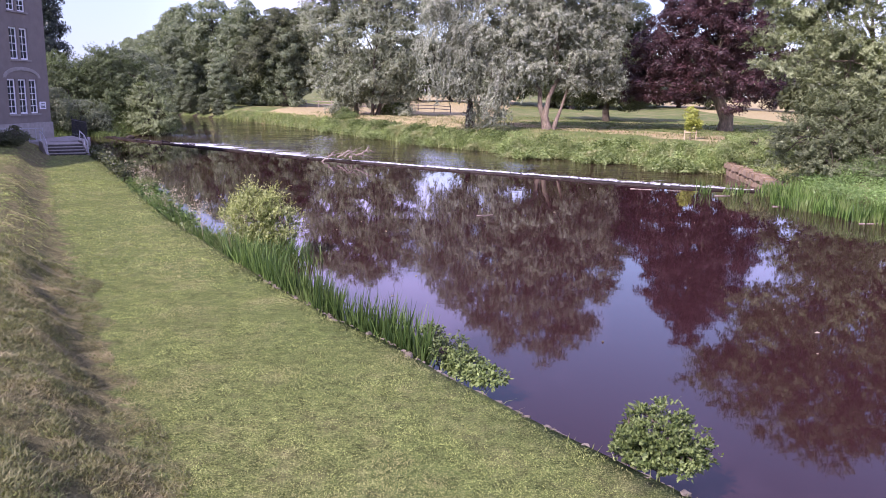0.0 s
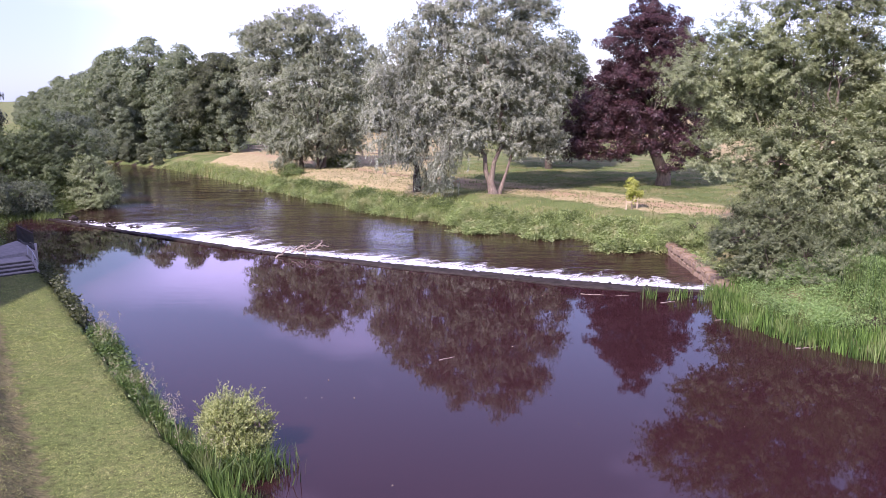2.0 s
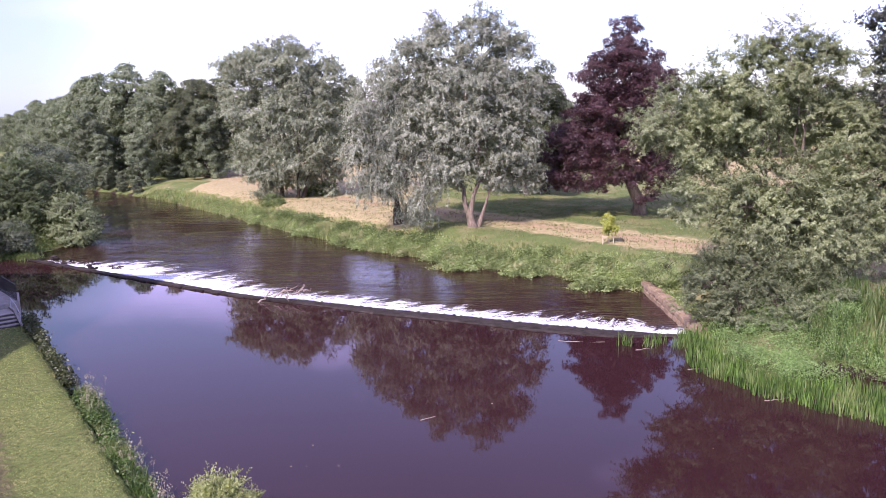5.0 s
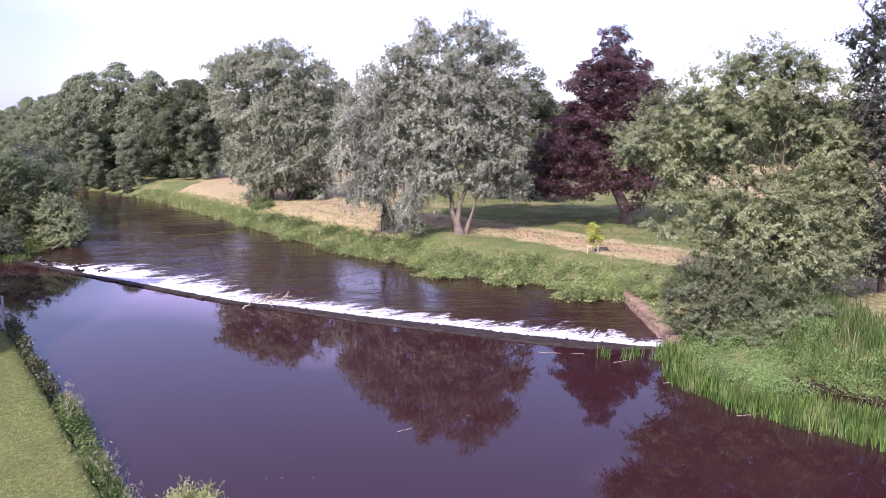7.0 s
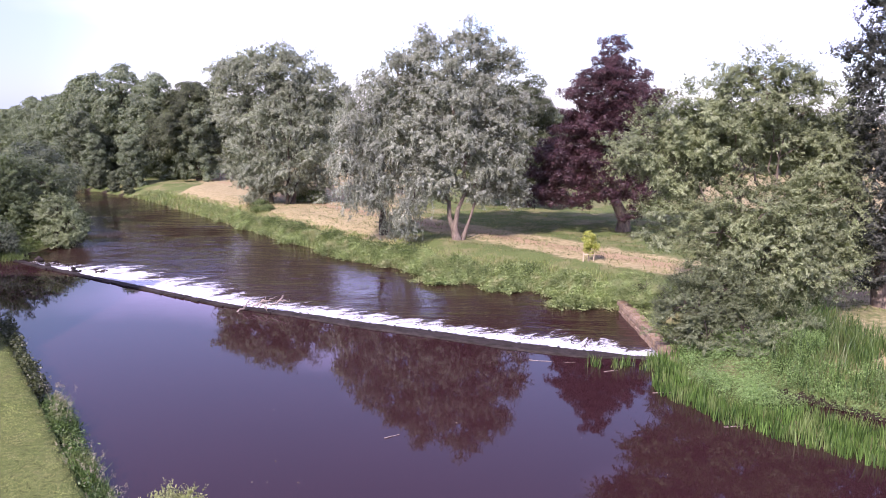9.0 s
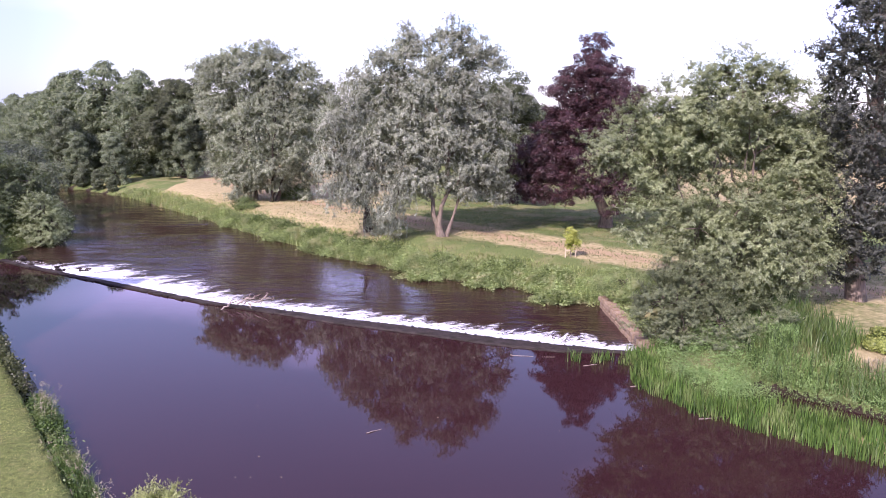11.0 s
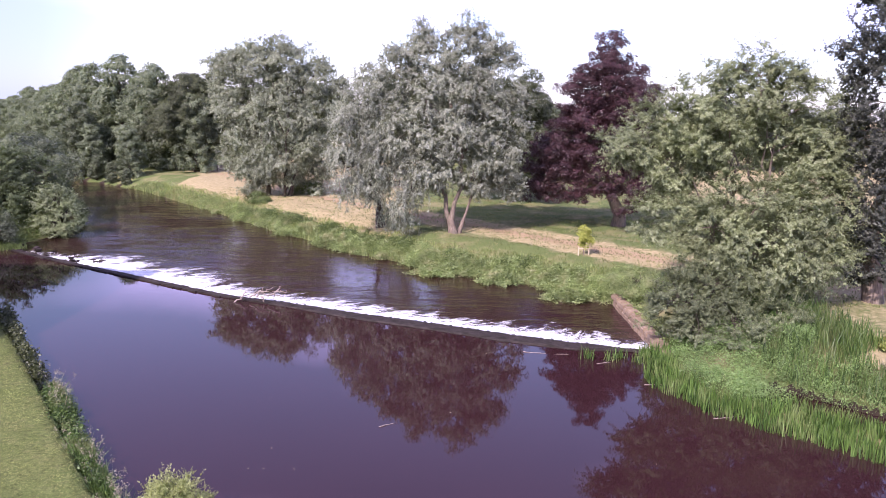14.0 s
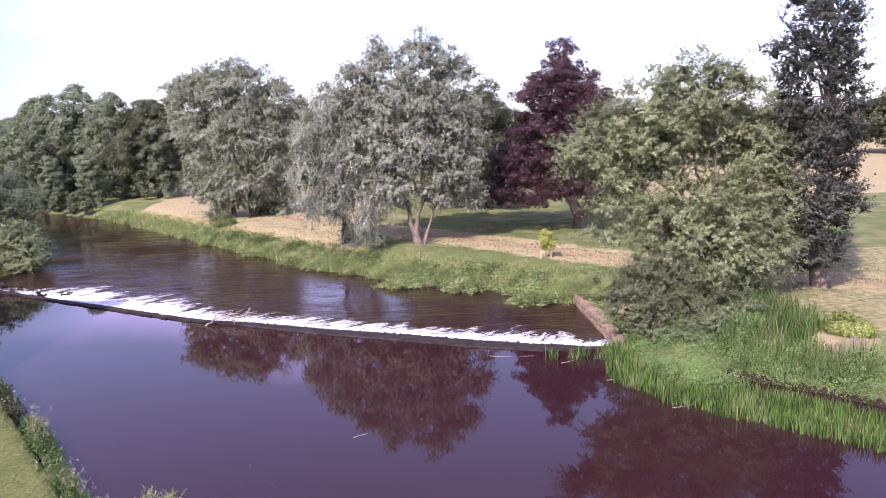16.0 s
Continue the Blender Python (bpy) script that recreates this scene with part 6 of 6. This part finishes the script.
terrace = thing("terrace", "raised terrace in front of the mill house", "terrace", kind="structure", at=(-28, 42.5, 0))
tv = [(-26.95, 41.2), (-25.75, 43.4), (-27.0, 45.6), (-28.7, 46.4), (-28.7, 38.5)]
bm = bmesh.new()
lo = [bm.verts.new((x + 28, y - 42.5, -0.8)) for x, y in tv]
hi = [bm.verts.new((x + 28, y - 42.5, 1.19)) for x, y in tv]
bm.faces.new(hi)
bm.faces.new(lo[::-1])
for i in range(5):
    j = (i + 1) % 5
    bm.faces.new((lo[i], lo[j], hi[j], hi[i]))
bmesh.ops.recalc_face_normals(bm, faces=bm.faces[:])
part("paving", bm, M_step, terrace)

fence = thing("iron_railing", "dark iron railing along the terrace edge", "railing", at=(-25.85, 43.35, 1.19))
fp0, fp1 = np.array((0.0, 0.0)), np.array((-2.7, 2.9))
for k in range(19):
    x, y = fp0 + (fp1 - fp0) * k / 18
    part("bar", boxes(((x - 0.014, y - 0.014, -0.02), (x + 0.014, y + 0.014, 1.08 if k % 6 else 1.25))), M_iron, fence)
for zz in (0.15, 1.02):
    child("rail", tubes_mesh("rail", [(np.array([(*fp0, zz), (*((fp0 + fp1) / 2), zz), (*fp1, zz)]), np.full(3, 0.022))], M_iron, 6), fence)
fence2 = thing("iron_railing", "pale steel railing in front of the mill house", "railing", at=(-27.0, 41.2, 1.19))
for k in range(9):
    x, y = np.array((-0.1, -0.12)) + np.array((-1.6, -2.4)) * k / 8
    part("bar", boxes(((x - 0.014, y - 0.014, -0.3), (x + 0.014, y + 0.014, 0.78))), M_rail, fence2)
for zz in (0.1, 0.75):
    child("rail", tubes_mesh("rail", [(np.array([(-0.1, -0.12, zz), (-0.9, -1.32, zz), (-1.7, -2.52, zz)]), np.full(3, 0.022))], M_rail, 6), fence2)
hz = gz_at(-25.5, 34.5)
hedge = tree("clipped_hedge", "low clipped dark green hedge before the house", "hedge", (-26.0, 34.5, hz),
             [(-25.0, 35.6, hz + 0.45, 0.6, 0.5), (-25.6, 34.8, hz + 0.45, 0.6, 0.5), (-26.2, 34.0, hz + 0.45, 0.6, 0.5), (-26.8, 33.2, hz + 0.45, 0.6, 0.5)], M_oak, M_bark_dark, 75, 0.03, 30, 34, 0.07, 0.045, 0.12, limbs=4, rough=0.06)
